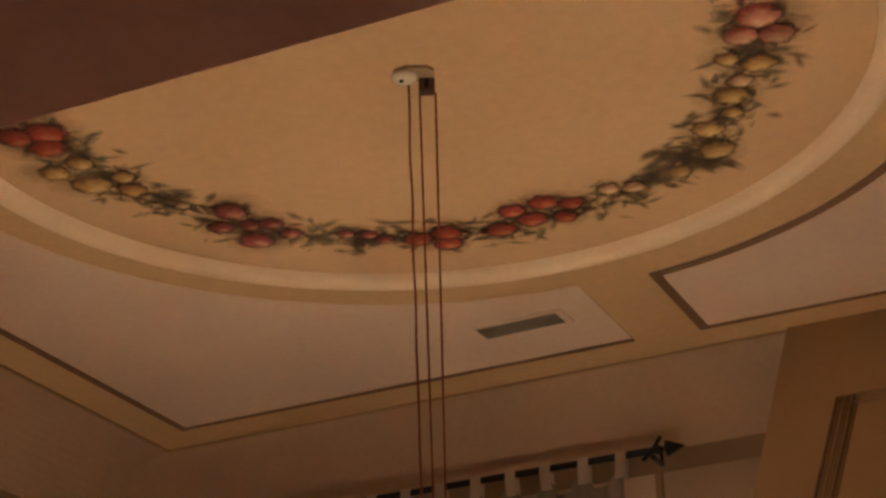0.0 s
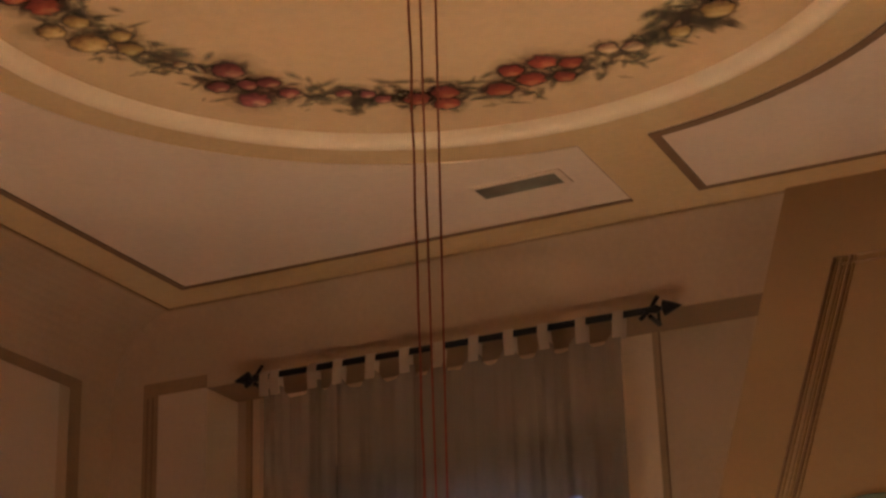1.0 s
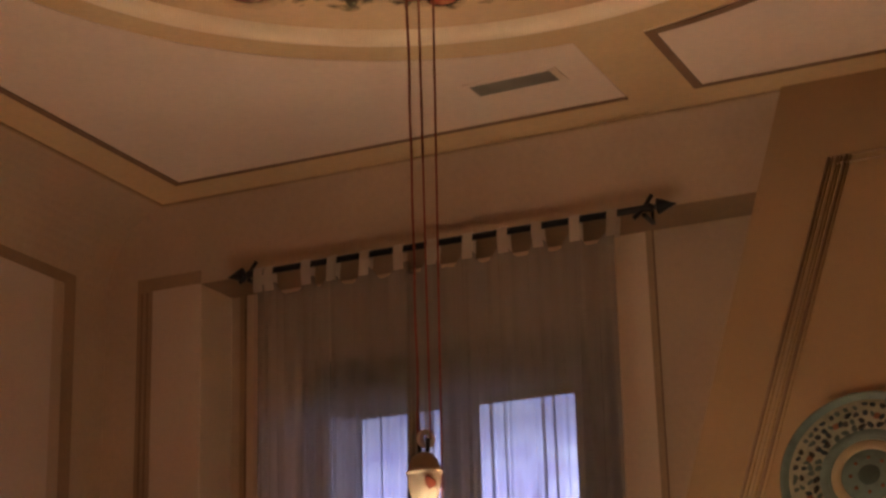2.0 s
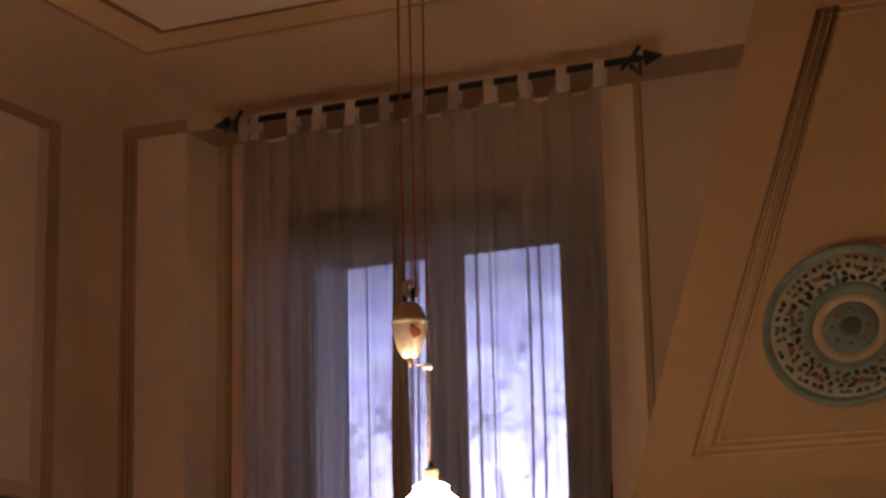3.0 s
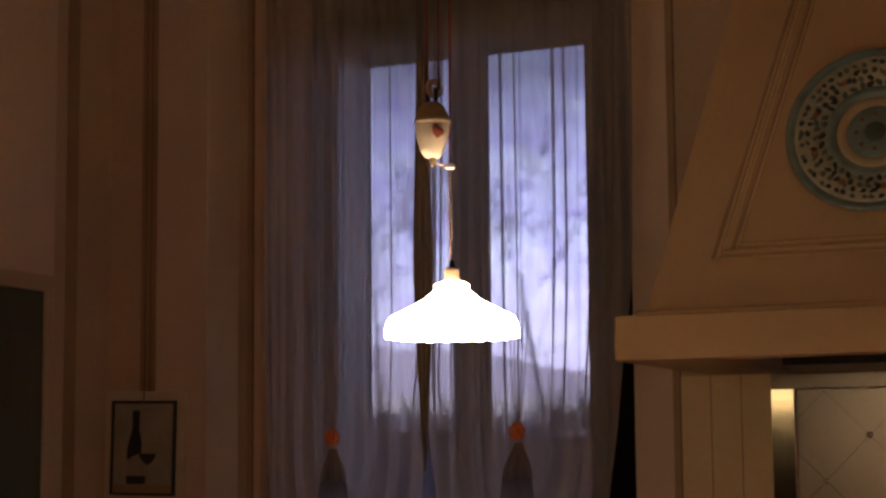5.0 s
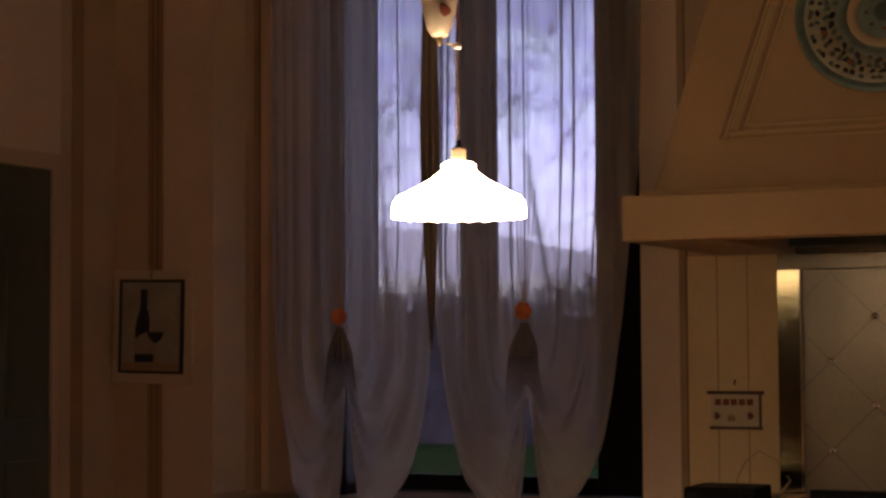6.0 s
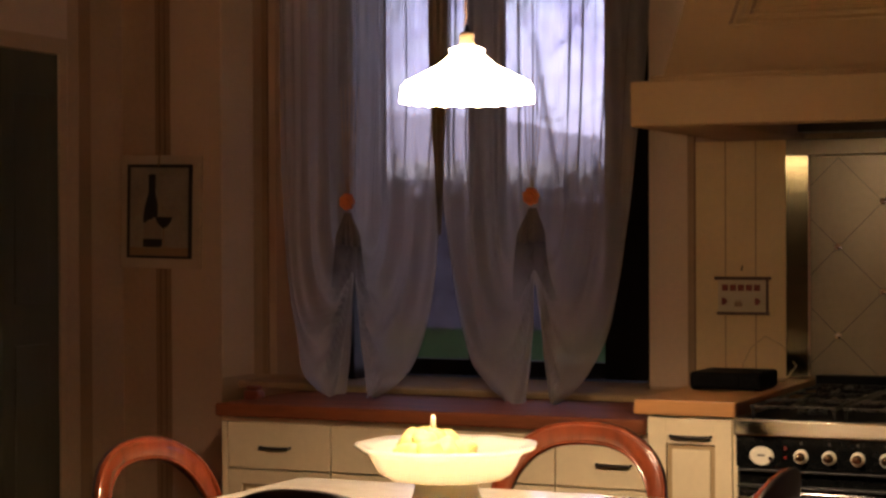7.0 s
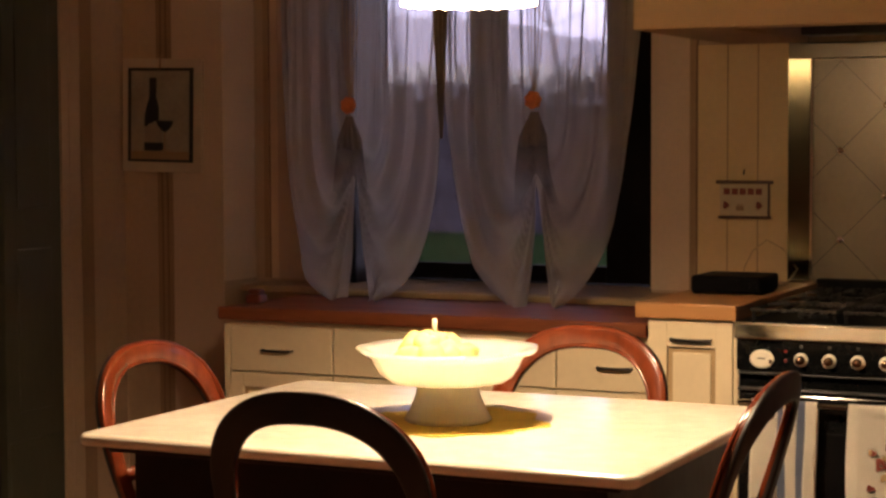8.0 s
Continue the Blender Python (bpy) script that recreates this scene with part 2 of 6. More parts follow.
M_BROWNROD = material("brown_wood", (0.085, 0.036, 0.023), 0.5, spread=0.2, scale=20, fine=60)
M_VENT = material("vent_metal", (0.24, 0.22, 0.18), 0.5, 0.2, spread=0.12, scale=10, fine=60)
M_BRASS = material("aged_brass", (0.62, 0.47, 0.22), 0.3, 0.8, spread=0.1, scale=20, fine=80)
M_LAWN = material("dusk_lawn", (0.042, 0.082, 0.036), 0.95, spread=0.38, scale=1.6, fine=14, bump=0.6, spec=0.0)
M_HEDGE = material("dusk_hedge", (0.072, 0.070, 0.086), 0.95, spread=0.4, scale=1.0, fine=8, bump=0.6, spec=0.0)
M_BARK = material("bark", (0.20, 0.17, 0.18), 0.95, spread=0.2, scale=6, fine=30, bump=0.6, spec=0.0)


def brushed(name, core, shade, glow, soft=0.40, cover=1.0, off=0.0):
    """Brushwork on plaster: a light core set off to one side, a darker rim, blurred edges and uneven cover."""
    m = bpy.data.materials.new(name)
    m.use_nodes = True
    n, l = m.node_tree.nodes, m.node_tree.links
    b = n["Principled BSDF"]
    b.inputs["Roughness"].default_value = 0.9
    b.inputs["Specular IOR Level"].default_value = 0.1
    tc, mp, ln, no, ad = (n.new("ShaderNodeTexCoord"), n.new("ShaderNodeMapping"), n.new("ShaderNodeVectorMath"), n.new("ShaderNodeTexNoise"), n.new("ShaderNodeMath"))
    mp.inputs["Location"].default_value = (-0.5, -0.5, 0)
    mp.inputs["Scale"].default_value = (1, 1, 0)
    ln.operation = "LENGTH"
    l.new(tc.outputs["Generated"], mp.inputs["Vector"])
    l.new(mp.outputs["Vector"], ln.inputs[0])
    no.inputs["Scale"].default_value, no.inputs["Detail"].default_value = 38, 4
    l.new(tc.outputs["Object"], no.inputs["Vector"])
    ad.operation = "MULTIPLY_ADD"
    ad.inputs[1].default_value = 0.30
    sub = n.new("ShaderNodeMath")
    sub.operation = "SUBTRACT"
    sub.inputs[1].default_value = 0.15
    l.new(no.outputs["Fac"], ad.inputs[0])
    l.new(ln.outputs["Value"], sub.inputs[0])
    l.new(sub.outputs[0], ad.inputs[2])
    mq, lq, aq = n.new("ShaderNodeMapping"), n.new("ShaderNodeVectorMath"), n.new("ShaderNodeMath")
    mq.inputs["Location"].default_value, mq.inputs["Scale"].default_value = (-0.5, -0.5 - off, 0), (1, 1, 0)
    lq.operation, aq.operation, aq.inputs[1].default_value = "LENGTH", "MULTIPLY_ADD", 0.45
    l.new(tc.outputs["Generated"], mq.inputs["Vector"])
    l.new(mq.outputs["Vector"], lq.inputs[0])
    l.new(no.outputs["Fac"], aq.inputs[0])
    l.new(lq.outputs["Value"], aq.inputs[2])
    cr = n.new("ShaderNodeValToRGB")
    cr.color_ramp.elements[0].position, cr.color_ramp.elements[0].color = 0.27, (*glow, 1)
    cr.color_ramp.elements[1].position, cr.color_ramp.elements[1].color = 0.66 + 0.45 * off, (*shade, 1)
    mid = cr.color_ramp.elements.new(0.46)
    mid.color = (*core, 1)
    l.new(aq.outputs[0], cr.inputs["Fac"])
    info, hsv, mr = n.new("ShaderNodeObjectInfo"), n.new("ShaderNodeHueSaturation"), n.new("ShaderNodeMapRange")
    mr.inputs["To Min"].default_value, mr.inputs["To Max"].default_value = 0.75, 1.2
    l.new(info.outputs["Random"], mr.inputs["Value"])
    l.new(mr.outputs[0], hsv.inputs["Value"])
    l.new(cr.outputs["Color"], hsv.inputs["Color"])
    l.new(hsv.outputs["Color"], b.inputs["Base Color"])
    fade = n.new("ShaderNodeMapRange")
    fade.inputs["From Min"].default_value, fade.inputs["From Max"].default_value = soft, 0.50
    fade.inputs["To Min"].default_value, fade.inputs["To Max"].default_value = cover, 0.0
    l.new(ad.outputs[0], fade.inputs["Value"])
    l.new(fade.outputs[0], b.inputs["Alpha"])
    return m


F_RED = brushed("painted_red_fruit", (0.34, 0.080, 0.052), (0.12, 0.026, 0.024), (0.50, 0.20, 0.11), soft=0.30, off=0.27)
F_HALF = brushed("painted_cut_pomegranate", (0.48, 0.25, 0.17), (0.17, 0.038, 0.036), (0.60, 0.44, 0.30), soft=0.30, off=0.27)
F_PLUM = brushed("painted_plum", (0.27, 0.085, 0.080), (0.085, 0.024, 0.028), (0.52, 0.28, 0.20), soft=0.30, off=0.27)
F_YELLOW = brushed("painted_yellow_fruit", (0.50, 0.34, 0.14), (0.15, 0.085, 0.045), (0.66, 0.50, 0.25), soft=0.30, off=0.27)
F_PALE = brushed("painted_pale_fruit", (0.54, 0.38, 0.24), (0.17, 0.085, 0.060), (0.66, 0.51, 0.34), soft=0.30, off=0.27)
F_DARK = brushed("painted_dark_foliage", (0.135, 0.098, 0.075), (0.18, 0.135, 0.090), (0.085, 0.058, 0.052), soft=0.08, cover=0.66)
F_UMBER = brushed("painted_umber_shadow", (0.165, 0.080, 0.055), (0.27, 0.165, 0.10), (0.12, 0.055, 0.042), soft=0.06, cover=0.72)
F_LEAF = brushed("painted_soft_leaf", (0.29, 0.265, 0.145), (0.40, 0.33, 0.18), (0.21, 0.205, 0.125), soft=0.04, cover=0.68)
F_SMUDGE = brushed("painted_shadow_wash", (0.29, 0.225, 0.125), (0.40, 0.30, 0.17), (0.21, 0.17, 0.10), soft=0.0, cover=0.55)


def sprig_paint(name, colour, cover):
    """Faded leaf paint that lets the plaster show through in patches."""
    m = material(name, colour, 0.9, spread=0.22, scale=22, fine=90, bump=0.0, objvar=0.25, spec=0.1)
    n, l = m.node_tree.nodes, m.node_tree.links
    tc, no, mr = n.new("ShaderNodeTexCoord"), n.new("ShaderNodeTexNoise"), n.new("ShaderNodeMapRange")
    no.inputs["Scale"].default_value, no.inputs["Detail"].default_value = 34, 3
    mr.inputs["From Min"].default_value, mr.inputs["From Max"].default_value = 0.30, 0.65
    mr.inputs["To Min"].default_value, mr.inputs["To Max"].default_value = 0.30 * cover, cover
    l.new(tc.outputs["Object"], no.inputs["Vector"])
    l.new(no.outputs["Fac"], mr.inputs["Value"])
    l.new(mr.outputs[0], n["Principled BSDF"].inputs["Alpha"])
    return m


F_GREEN = sprig_paint("painted_green_leaf", (0.25, 0.26, 0.15), 0.44)
F_OLIVE = sprig_paint("painted_faded_leaf", (0.36, 0.31, 0.17), 0.44)


def curtain_cloth(name, clear, colour, gathered=1.0):
    """Sheer cloth; gathered: how much of its clearness is left below the ties, where the folds lie close."""
    m = bpy.data.materials.new(name)
    m.use_nodes = True
    n, l = m.node_tree.nodes, m.node_tree.links
    n.remove(n["Principled BSDF"])
    dif, trl, clr = n.new("ShaderNodeBsdfDiffuse"), n.new("ShaderNodeBsdfTranslucent"), n.new("ShaderNodeBsdfTransparent")
    tc, mp, no = n.new("ShaderNodeTexCoord"), n.new("ShaderNodeMapping"), n.new("ShaderNodeTexNoise")
    mp.inputs["Scale"].default_value = (60, 60, 1.2)
    no.inputs["Scale"].default_value, no.inputs["Detail"].default_value = 1.0, 5
    l.new(tc.outputs["Object"], mp.inputs["Vector"])
    l.new(mp.outputs["Vector"], no.inputs["Vector"])
    cr = n.new("ShaderNodeValToRGB")
    c = Vector(colour)
    cr.color_ramp.elements[0].position, cr.color_ramp.elements[0].color = 0.3, (*(c * 0.8), 1)
    cr.color_ramp.elements[1].position, cr.color_ramp.elements[1].color = 0.7, (*c, 1)
    l.new(no.outputs["Fac"], cr.inputs["Fac"])
    l.new(cr.outputs["Color"], dif.inputs["Color"])
    trl.inputs["Color"].default_value = (0.49, 0.44, 0.375, 1)
    a, b = n.new("ShaderNodeMixShader"), n.new("ShaderNodeMixShader")
    a.inputs["Fac"].default_value = 0.28
    l.new(dif.outputs[0], a.inputs[1])
    l.new(trl.outputs[0], a.inputs[2])
    mr = n.new("ShaderNodeMapRange")
    mr.inputs["From Min"].default_value, mr.inputs["From Max"].default_value = 0.3, 0.7
    mr.inputs["To Min"].default_value, mr.inputs["To Max"].default_value = clear - 0.05, clear + 0.045
    l.new(no.outputs["Fac"], mr.inputs["Value"])
    sep, low, mul = n.new("ShaderNodeSeparateXYZ"), n.new("ShaderNodeMapRange"), n.new("ShaderNodeMath")
    l.new(tc.outputs["Object"], sep.inputs[0])
    l.new(sep.outputs["Z"], low.inputs["Value"])
    low.inputs["From Min"].default_value, low.inputs["From Max"].default_value = 1.45, 2.08
    low.inputs["To Min"].default_value, low.inputs["To Max"].default_value = gathered, 1.0
    mul.operation = "MULTIPLY"
    l.new(mr.outputs[0], mul.inputs[0])
    l.new(low.outputs[0], mul.inputs[1])
    l.new(mul.outputs[0], b.inputs["Fac"])
    l.new(a.outputs[0], b.inputs[1])
    l.new(clr.outputs[0], b.inputs[2])
    l.new(b.outputs[0], n["Material Output"].inputs["Surface"])
    return m


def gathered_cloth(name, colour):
    """Bunched sheer cloth, coloured darker than the rest: many layers at the tie, thinning out to one towards its lower
    end.
    """
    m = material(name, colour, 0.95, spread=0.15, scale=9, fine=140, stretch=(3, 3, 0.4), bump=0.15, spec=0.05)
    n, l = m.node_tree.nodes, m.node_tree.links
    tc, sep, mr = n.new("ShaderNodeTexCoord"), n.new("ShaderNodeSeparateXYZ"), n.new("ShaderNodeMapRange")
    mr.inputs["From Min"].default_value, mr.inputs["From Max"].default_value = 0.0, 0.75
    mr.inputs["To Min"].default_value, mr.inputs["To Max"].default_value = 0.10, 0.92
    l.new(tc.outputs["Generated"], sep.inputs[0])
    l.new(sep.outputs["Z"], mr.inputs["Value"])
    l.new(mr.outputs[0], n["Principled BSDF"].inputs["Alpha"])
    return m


M_SHEER = curtain_cloth("sheer_curtain", 0.44, (0.355, 0.295, 0.245), 0.62)
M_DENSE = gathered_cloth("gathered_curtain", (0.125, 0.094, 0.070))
# doubled edge of the same cloth, in a darker brown
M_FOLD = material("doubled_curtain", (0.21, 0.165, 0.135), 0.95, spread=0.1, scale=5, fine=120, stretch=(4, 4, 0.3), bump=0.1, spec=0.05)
M_TAB = curtain_cloth("curtain_tab", 0.05, (0.54, 0.43, 0.35))


def glass_material():
    m = bpy.data.materials.new("window_glass")
    m.use_nodes = True
    n, l = m.node_tree.nodes, m.node_tree.links
    n.remove(n["Principled BSDF"])
    clr, glo, mix, fr = (n.new("ShaderNodeBsdfRefraction"), n.new("ShaderNodeBsdfGlossy"), n.new("ShaderNodeMixShader"),
                         n.new("ShaderNodeFresnel"))
    glo.inputs["Roughness"].default_value = 0.02
    clr.inputs["IOR"].default_value, clr.inputs["Roughness"].default_value = 1.02, 0.21   # old, faintly wavy panes
    l.new(fr.outputs[0], mix.inputs["Fac"])
    l.new(clr.outputs[0], mix.inputs[1])
    l.new(glo.outputs[0], mix.inputs[2])
    l.new(mix.outputs[0], n["Material Output"].inputs["Surface"])
    return m


M_GLASS = glass_material()


def glow_material(name, colour, strength):
    m = material(name, (0.85, 0.80, 0.70), 0.3, spread=0.02, scale=10, fine=40, bump=0.0)
    b = m.node_tree.nodes["Principled BSDF"]
    b.inputs["Emission Color"].default_value, b.inputs["Emission Strength"].default_value = (*colour, 1), strength
    return m


M_OPAL = glow_material("lit_opal_glass", LAMP_COLOUR, SHADE_GLOW)


# ---------------------------------------------------------------- mesh helpers
def link(name, bm, mat, parent=None, label="", smooth=False):
    me = bpy.data.meshes.new(name)
    bm.to_mesh(me)
    bm.free()
    me.materials.append(mat)
    if smooth:
        me.polygons.foreach_set("use_smooth", [True] * len(me.polygons))
    ob = new(name, me)
    if parent:
        ob.parent = parent
        if parent.parent is None:
            ob.matrix_parent_inverse = parent.matrix_basis.inverted()
    if label:
        ob["label"] = label
    return ob


def part(name, bm, mat, parent, label="", smooth=False):
    return link(name, bm, mat, parent, label, smooth)


def base(name, at, label, category, group="", kind="", turn=0):
    """An empty at a thing's foot."""
    return tagged_at(new(name), pose(*at, 0, 0, turn), label, category, group, kind)


def tagged_at(ob, m, label, category, group="", kind=""):
    ob.matrix_basis = m
    return tagged(ob, label, category, group, kind)


def box(bm, x0, x1, y0, y1, z0, z1, bev=0.0, seg=2):
    r = bmesh.ops.create_cube(bm, size=1)
    bmesh.ops.transform(bm, matrix=Matrix.Translation(((x0 + x1) / 2, (y0 + y1) / 2, (z0 + z1) / 2))
                        @ Matrix.Diagonal((x1 - x0, y1 - y0, z1 - z0, 1)), verts=r["verts"])
    if bev:
        edges = list({e for v in r["verts"] for e in v.link_edges})
        bmesh.ops.bevel(bm, geom=edges, offset=bev, segments=seg, profile=0.5, affect="EDGES")
    return bm


def boxes(*rows, bev=0.0):
    bm = bmesh.new()
    for r in rows:
        box(bm, *r, bev=bev)
    return bm


def lathe(profile, n=32, flute=0, depth=0.0, wave=0.0, centre=(0, 0, 0)):
    """Turns (radius, height) rows about z; flute: number of ribs; wave: height of a scalloped edge at the last row."""
    bm = bmesh.new()
    rings = []
    for k, (r, z) in enumerate(profile):
        if r < 1e-5:
            rings.append([bm.verts.new((centre[0], centre[1], centre[2] + z))])
            continue
        ring = []
        for i in range(n):
            a = 2 * math.pi * i / n
            rr = r * (1 + depth * math.cos(flute * a))
            zz = z + (wave * math.cos(flute * a) if k == len(profile) - 1 else 0)
            ring.append(bm.verts.new((centre[0] + rr * math.cos(a), centre[1] + rr * math.sin(a), centre[2] + zz)))
        rings.append(ring)
    for a, b in zip(rings, rings[1:]):
        for i in range(n):
            j = (i + 1) % n
            if len(a) == 1 and len(b) == 1:
                continue
            if len(a) == 1:
                bm.faces.new((a[0], b[j], b[i]))
            elif len(b) == 1:
                bm.faces.new((a[i], a[j], b[0]))
            else:
                bm.faces.new((a[i], a[j], b[j], b[i]))
    return bm


def turned(bm, m):
    bmesh.ops.transform(bm, matrix=m, verts=bm.verts)
    return bm


def tube(points, r, n=8, ry=None, bm=None, closed=False, up=(0, 1, 0), sq=1.0):
    """A bar along points; r across, ry along up (elliptic if given; sq below 1 squares the section). r may be a list."""

    def sec(f):
        return math.copysign(abs(f) ** sq, f)

    bm = bm or bmesh.new()
    pts = [Vector(p) for p in points]
    rings = []
    for i, p in enumerate(pts):
        a, b = pts[i - 1] if (i or closed) else p, pts[(i + 1) % len(pts)] if (i < len(pts) - 1 or closed) else p
        t = (b - a).normalized()
        u = Vector(up)
        if abs(t.dot(u)) > 0.95:
            u = Vector((1, 0, 0))
        s = t.cross(u).normalized()
        u = s.cross(t).normalized()
        ra = r[i] if isinstance(r, (list, tuple)) else r
        rb = ra if ry is None else ry
        rings.append([bm.verts.new(p + s * (ra * sec(math.cos(2 * math.pi * (k + 0.5) / n))) + u * (rb * sec(math.sin(2 * math.pi * (k + 0.5) / n)))) for k in range(n)])
    pairs = list(zip(rings, rings[1:])) + ([(rings[-1], rings[0])] if closed else [])
    for a, b in pairs:
        for k in range(n):
            j = (k + 1) % n
            bm.faces.new((a[k], a[j], b[j], b[k]))
    if not closed:
        bm.faces.new(rings[0][::-1])
        bm.faces.new(rings[-1])
    return bm


def prism(outline, z0, z1, bm=None):
    """An upright prism over a flat outline of (x, y)."""
    bm = bm or bmesh.new()
    lo = [bm.verts.new((x, y, z0)) for x, y in outline]
    hi = [bm.verts.new((x, y, z1)) for x, y in outline]
    bm.faces.new(lo[::-1])
    bm.faces.new(hi)
    for i in range(len(lo)):
        j = (i + 1) % len(lo)
        bm.faces.new((lo[i], lo[j], hi[j], hi[i]))
    bmesh.ops.recalc_face_normals(bm, faces=bm.faces)
    return bm


def disc(bm, m, rx, ry, thick, n=20, wob=0.0):
    """A low, round-edged blob: an oval of half sizes rx, ry in the plane of m."""
    rows = ((1.0, 0.0), (0.96, 0.6), (0.80, 0.9), (0.45, 1.0))
    rings = []
    for f, h in rows:
        ring = []
        for i in range(n):
            a = 2 * math.pi * i / n
            k = f * (1 + wob * math.sin(3 * a + 1.7) * f)
            ring.append(bm.verts.new(m @ Vector((rx * k * math.cos(a), ry * k * math.sin(a), thick * h))))
        rings.append(ring)
    for a, b in zip(rings, rings[1:]):
        for i in range(n):
            j = (i + 1) % n
            bm.faces.new((a[i], a[j], b[j], b[i]))
    bm.faces.new(rings[-1])
    return bm


def structure(name, bm, mat, label="", category=""):
    return tagged(link(name, bm, mat), label, category, "", "structure")


# ---------------------------------------------------------------- shell of the kitchen
FX0, FX1, FY0 = -4.90, 2.60, -3.0
structure("floor", boxes((FX0, FX1, FY0, 6.7, -0.12, -0.004)), M_FLOOR, "terracotta kitchen floor in warm dim light", "floor")

OX0, OX1, OZ0, OZ1 = -3.42, -2.21, 0.86, 3.10   # window opening in the bay wall; behind it a rebate for the frame
structure("wall_north", boxes(
    (XW - 0.2, XBAY, YF, 6.8, 0, ZC), (XBAY, XE + 0.2, YF, 6.8, ZS, ZC),
    (XBAY, OX0, YB, 6.66, 0, ZS), (OX1, XE + 0.2, YB, 6.66, 0, ZS), (OX0, OX1, YB, 6.66, 0, OZ0), (OX0, OX1, YB, 6.66, OZ1, ZS),
    (XBAY, OX0 - 0.08, 6.66, 6.8, 0, ZS), (OX1 + 0.08, XE + 0.2, 6.66, 6.8, 0, ZS),
    (OX0 - 0.08, OX1 + 0.08, 6.66, 6.8, 0, OZ0 - 0.04), (OX0 - 0.08, OX1 + 0.08, 6.66, 6.8, OZ1 + 0.08, ZS)), M_WALL,
    "beige plastered window wall with a shallow recessed bay", "wall")
DY0, DY1, DZ = 4.86, 5.755, 2.14
structure("wall_west", boxes(
    (XW - 0.2, XW, YS, DY0, 0, ZC), (XW - 0.2, XW, DY1, YF, 0, ZC), (XW - 0.2, XW, DY0, DY1, DZ, ZC)), M_WALL,
    "beige plastered side wall with painted panels", "wall")
# unseen slab added to stop sky light leaking through the door gap
structure("wall_leak_blocker", boxes((XW - 0.30, XW - 0.205, DY0 - 0.2, DY1 + 0.2, 0, DZ + 0.2)), M_DARKROOM, "added dark slab that blocks sky light behind the door", "wall")
structure("wall_east", boxes((XE, XE + 0.2, YS, YF, 0, ZC)), M_WALL, "plain beige plastered wall", "wall")
OZ = 2.492
structure("wall_south", boxes(
    (XW - 0.2, -1.32, YS - 0.3, YS, 0, ZC), (0.95, XE + 0.2, YS - 0.3, YS, 0, ZC), (-1.32, 0.95, YS - 0.3, YS, OZ, ZC),
    bev=0.006), M_HEADER, "reddish plaster wall with a wide opening", "wall")
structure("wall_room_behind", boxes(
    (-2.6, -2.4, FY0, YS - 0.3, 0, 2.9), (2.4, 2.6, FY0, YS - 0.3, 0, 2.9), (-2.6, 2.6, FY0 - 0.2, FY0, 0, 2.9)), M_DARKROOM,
    "unseen walls of the adjoining room, coloured dark as if unlit", "wall")
structure("ceiling_room_behind", boxes((-2.6, 2.6, FY0 - 0.2, YS - 0.3, 2.9, 3.0)), M_DARKROOM, "unseen ceiling of the adjoining room, coloured dark as if unlit", "ceiling")
structure("ceiling", boxes((XW - 0.2, XE + 0.2, YS - 0.3, 6.7, ZC, ZC + 0.2)), M_CEIL, "tan painted plaster ceiling", "ceiling")


def cove(name, run0, run1, wide, high, north):
    """A hollow quarter-round between a wall and the ceiling."""
    bm = bmesh.new()
    prof = [(0, 0), (0, -high)] + [(wide - wide * math.cos(a), -high + high * math.sin(a))
                                   for a in [math.pi / 2 * i / 14 for i in range(1, 15)]]
    ends = []
    for r in (run0, run1):
        if north:
            ends.append([bm.verts.new((r, YF - d, ZC + h)) for d, h in prof])
        else:
            ends.append([bm.verts.new((XW + d, r, ZC + h)) for d, h in prof])
    for i in range(len(prof)):
        j = (i + 1) % len(prof)
        bm.faces.new((ends[0][i], ends[0][j], ends[1][j], ends[1][i]))
    bm.faces.new(ends[0])
    bm.faces.new(ends[1][::-1])
    bmesh.ops.recalc_face_normals(bm, faces=bm.faces)
    return structure(name, bm, M_WALL, "smooth plaster cove under the ceiling", "cove")


cove("cove_north", XW, XE, 0.085, 0.24, True)
cove("cove_west", YS, YF, 0.32, 0.33, False)

# painted frames on the ceiling


def arc(r, a0, a1, n):
    return [(RX + r * math.cos(a0 + (a1 - a0) * i / n), RY + r * math.sin(a0 + (a1 - a0) * i / n)) for i in range(n + 1)]


def ceiling_panel(name, xa, xb, y1, flip, framed, RP=1.478):
    """A panel between the ring and the border: two straight sides and an arc."""
    y0 = RY
    xin, xout = (xb, xa) if flip else (xa, xb)
    # xin: the side near the room's middle line, xout: the side near the wall
    ain = math.acos((xin - RX) / RP)
    aend = math.pi if xout < RX else 0.0
    outline = [(xin, y1), (xout, y1), (xout, y0)] + arc(RP, aend, ain, 40)
    tagged(link(name, prism(outline, ZC - 0.004, ZC - 0.0005), M_CEILPANEL), "pinkish grey painted ceiling panel", "ceiling panel", "", "structure")
    w = 0.034
    if framed:
        rim = arc(RP, aend, ain, 40) + arc(RP + w, ain, aend, 40)
        structure("ceiling_line", prism(rim, ZC - 0.008, ZC - 0.001), M_LINE, "dark painted arc of a ceiling panel", "painted line")
        s = 1 if xout > xin else -1
        yi = RY + math.sqrt(RP ** 2 - (xin - RX) ** 2)
        structure("ceiling_line", boxes((min(xin, xin + s * w), max(xin, xin + s * w), yi, y1, ZC - 0.0075, ZC - 0.001)), M_LINE,
                  "dark painted edge of a ceiling panel", "painted line")


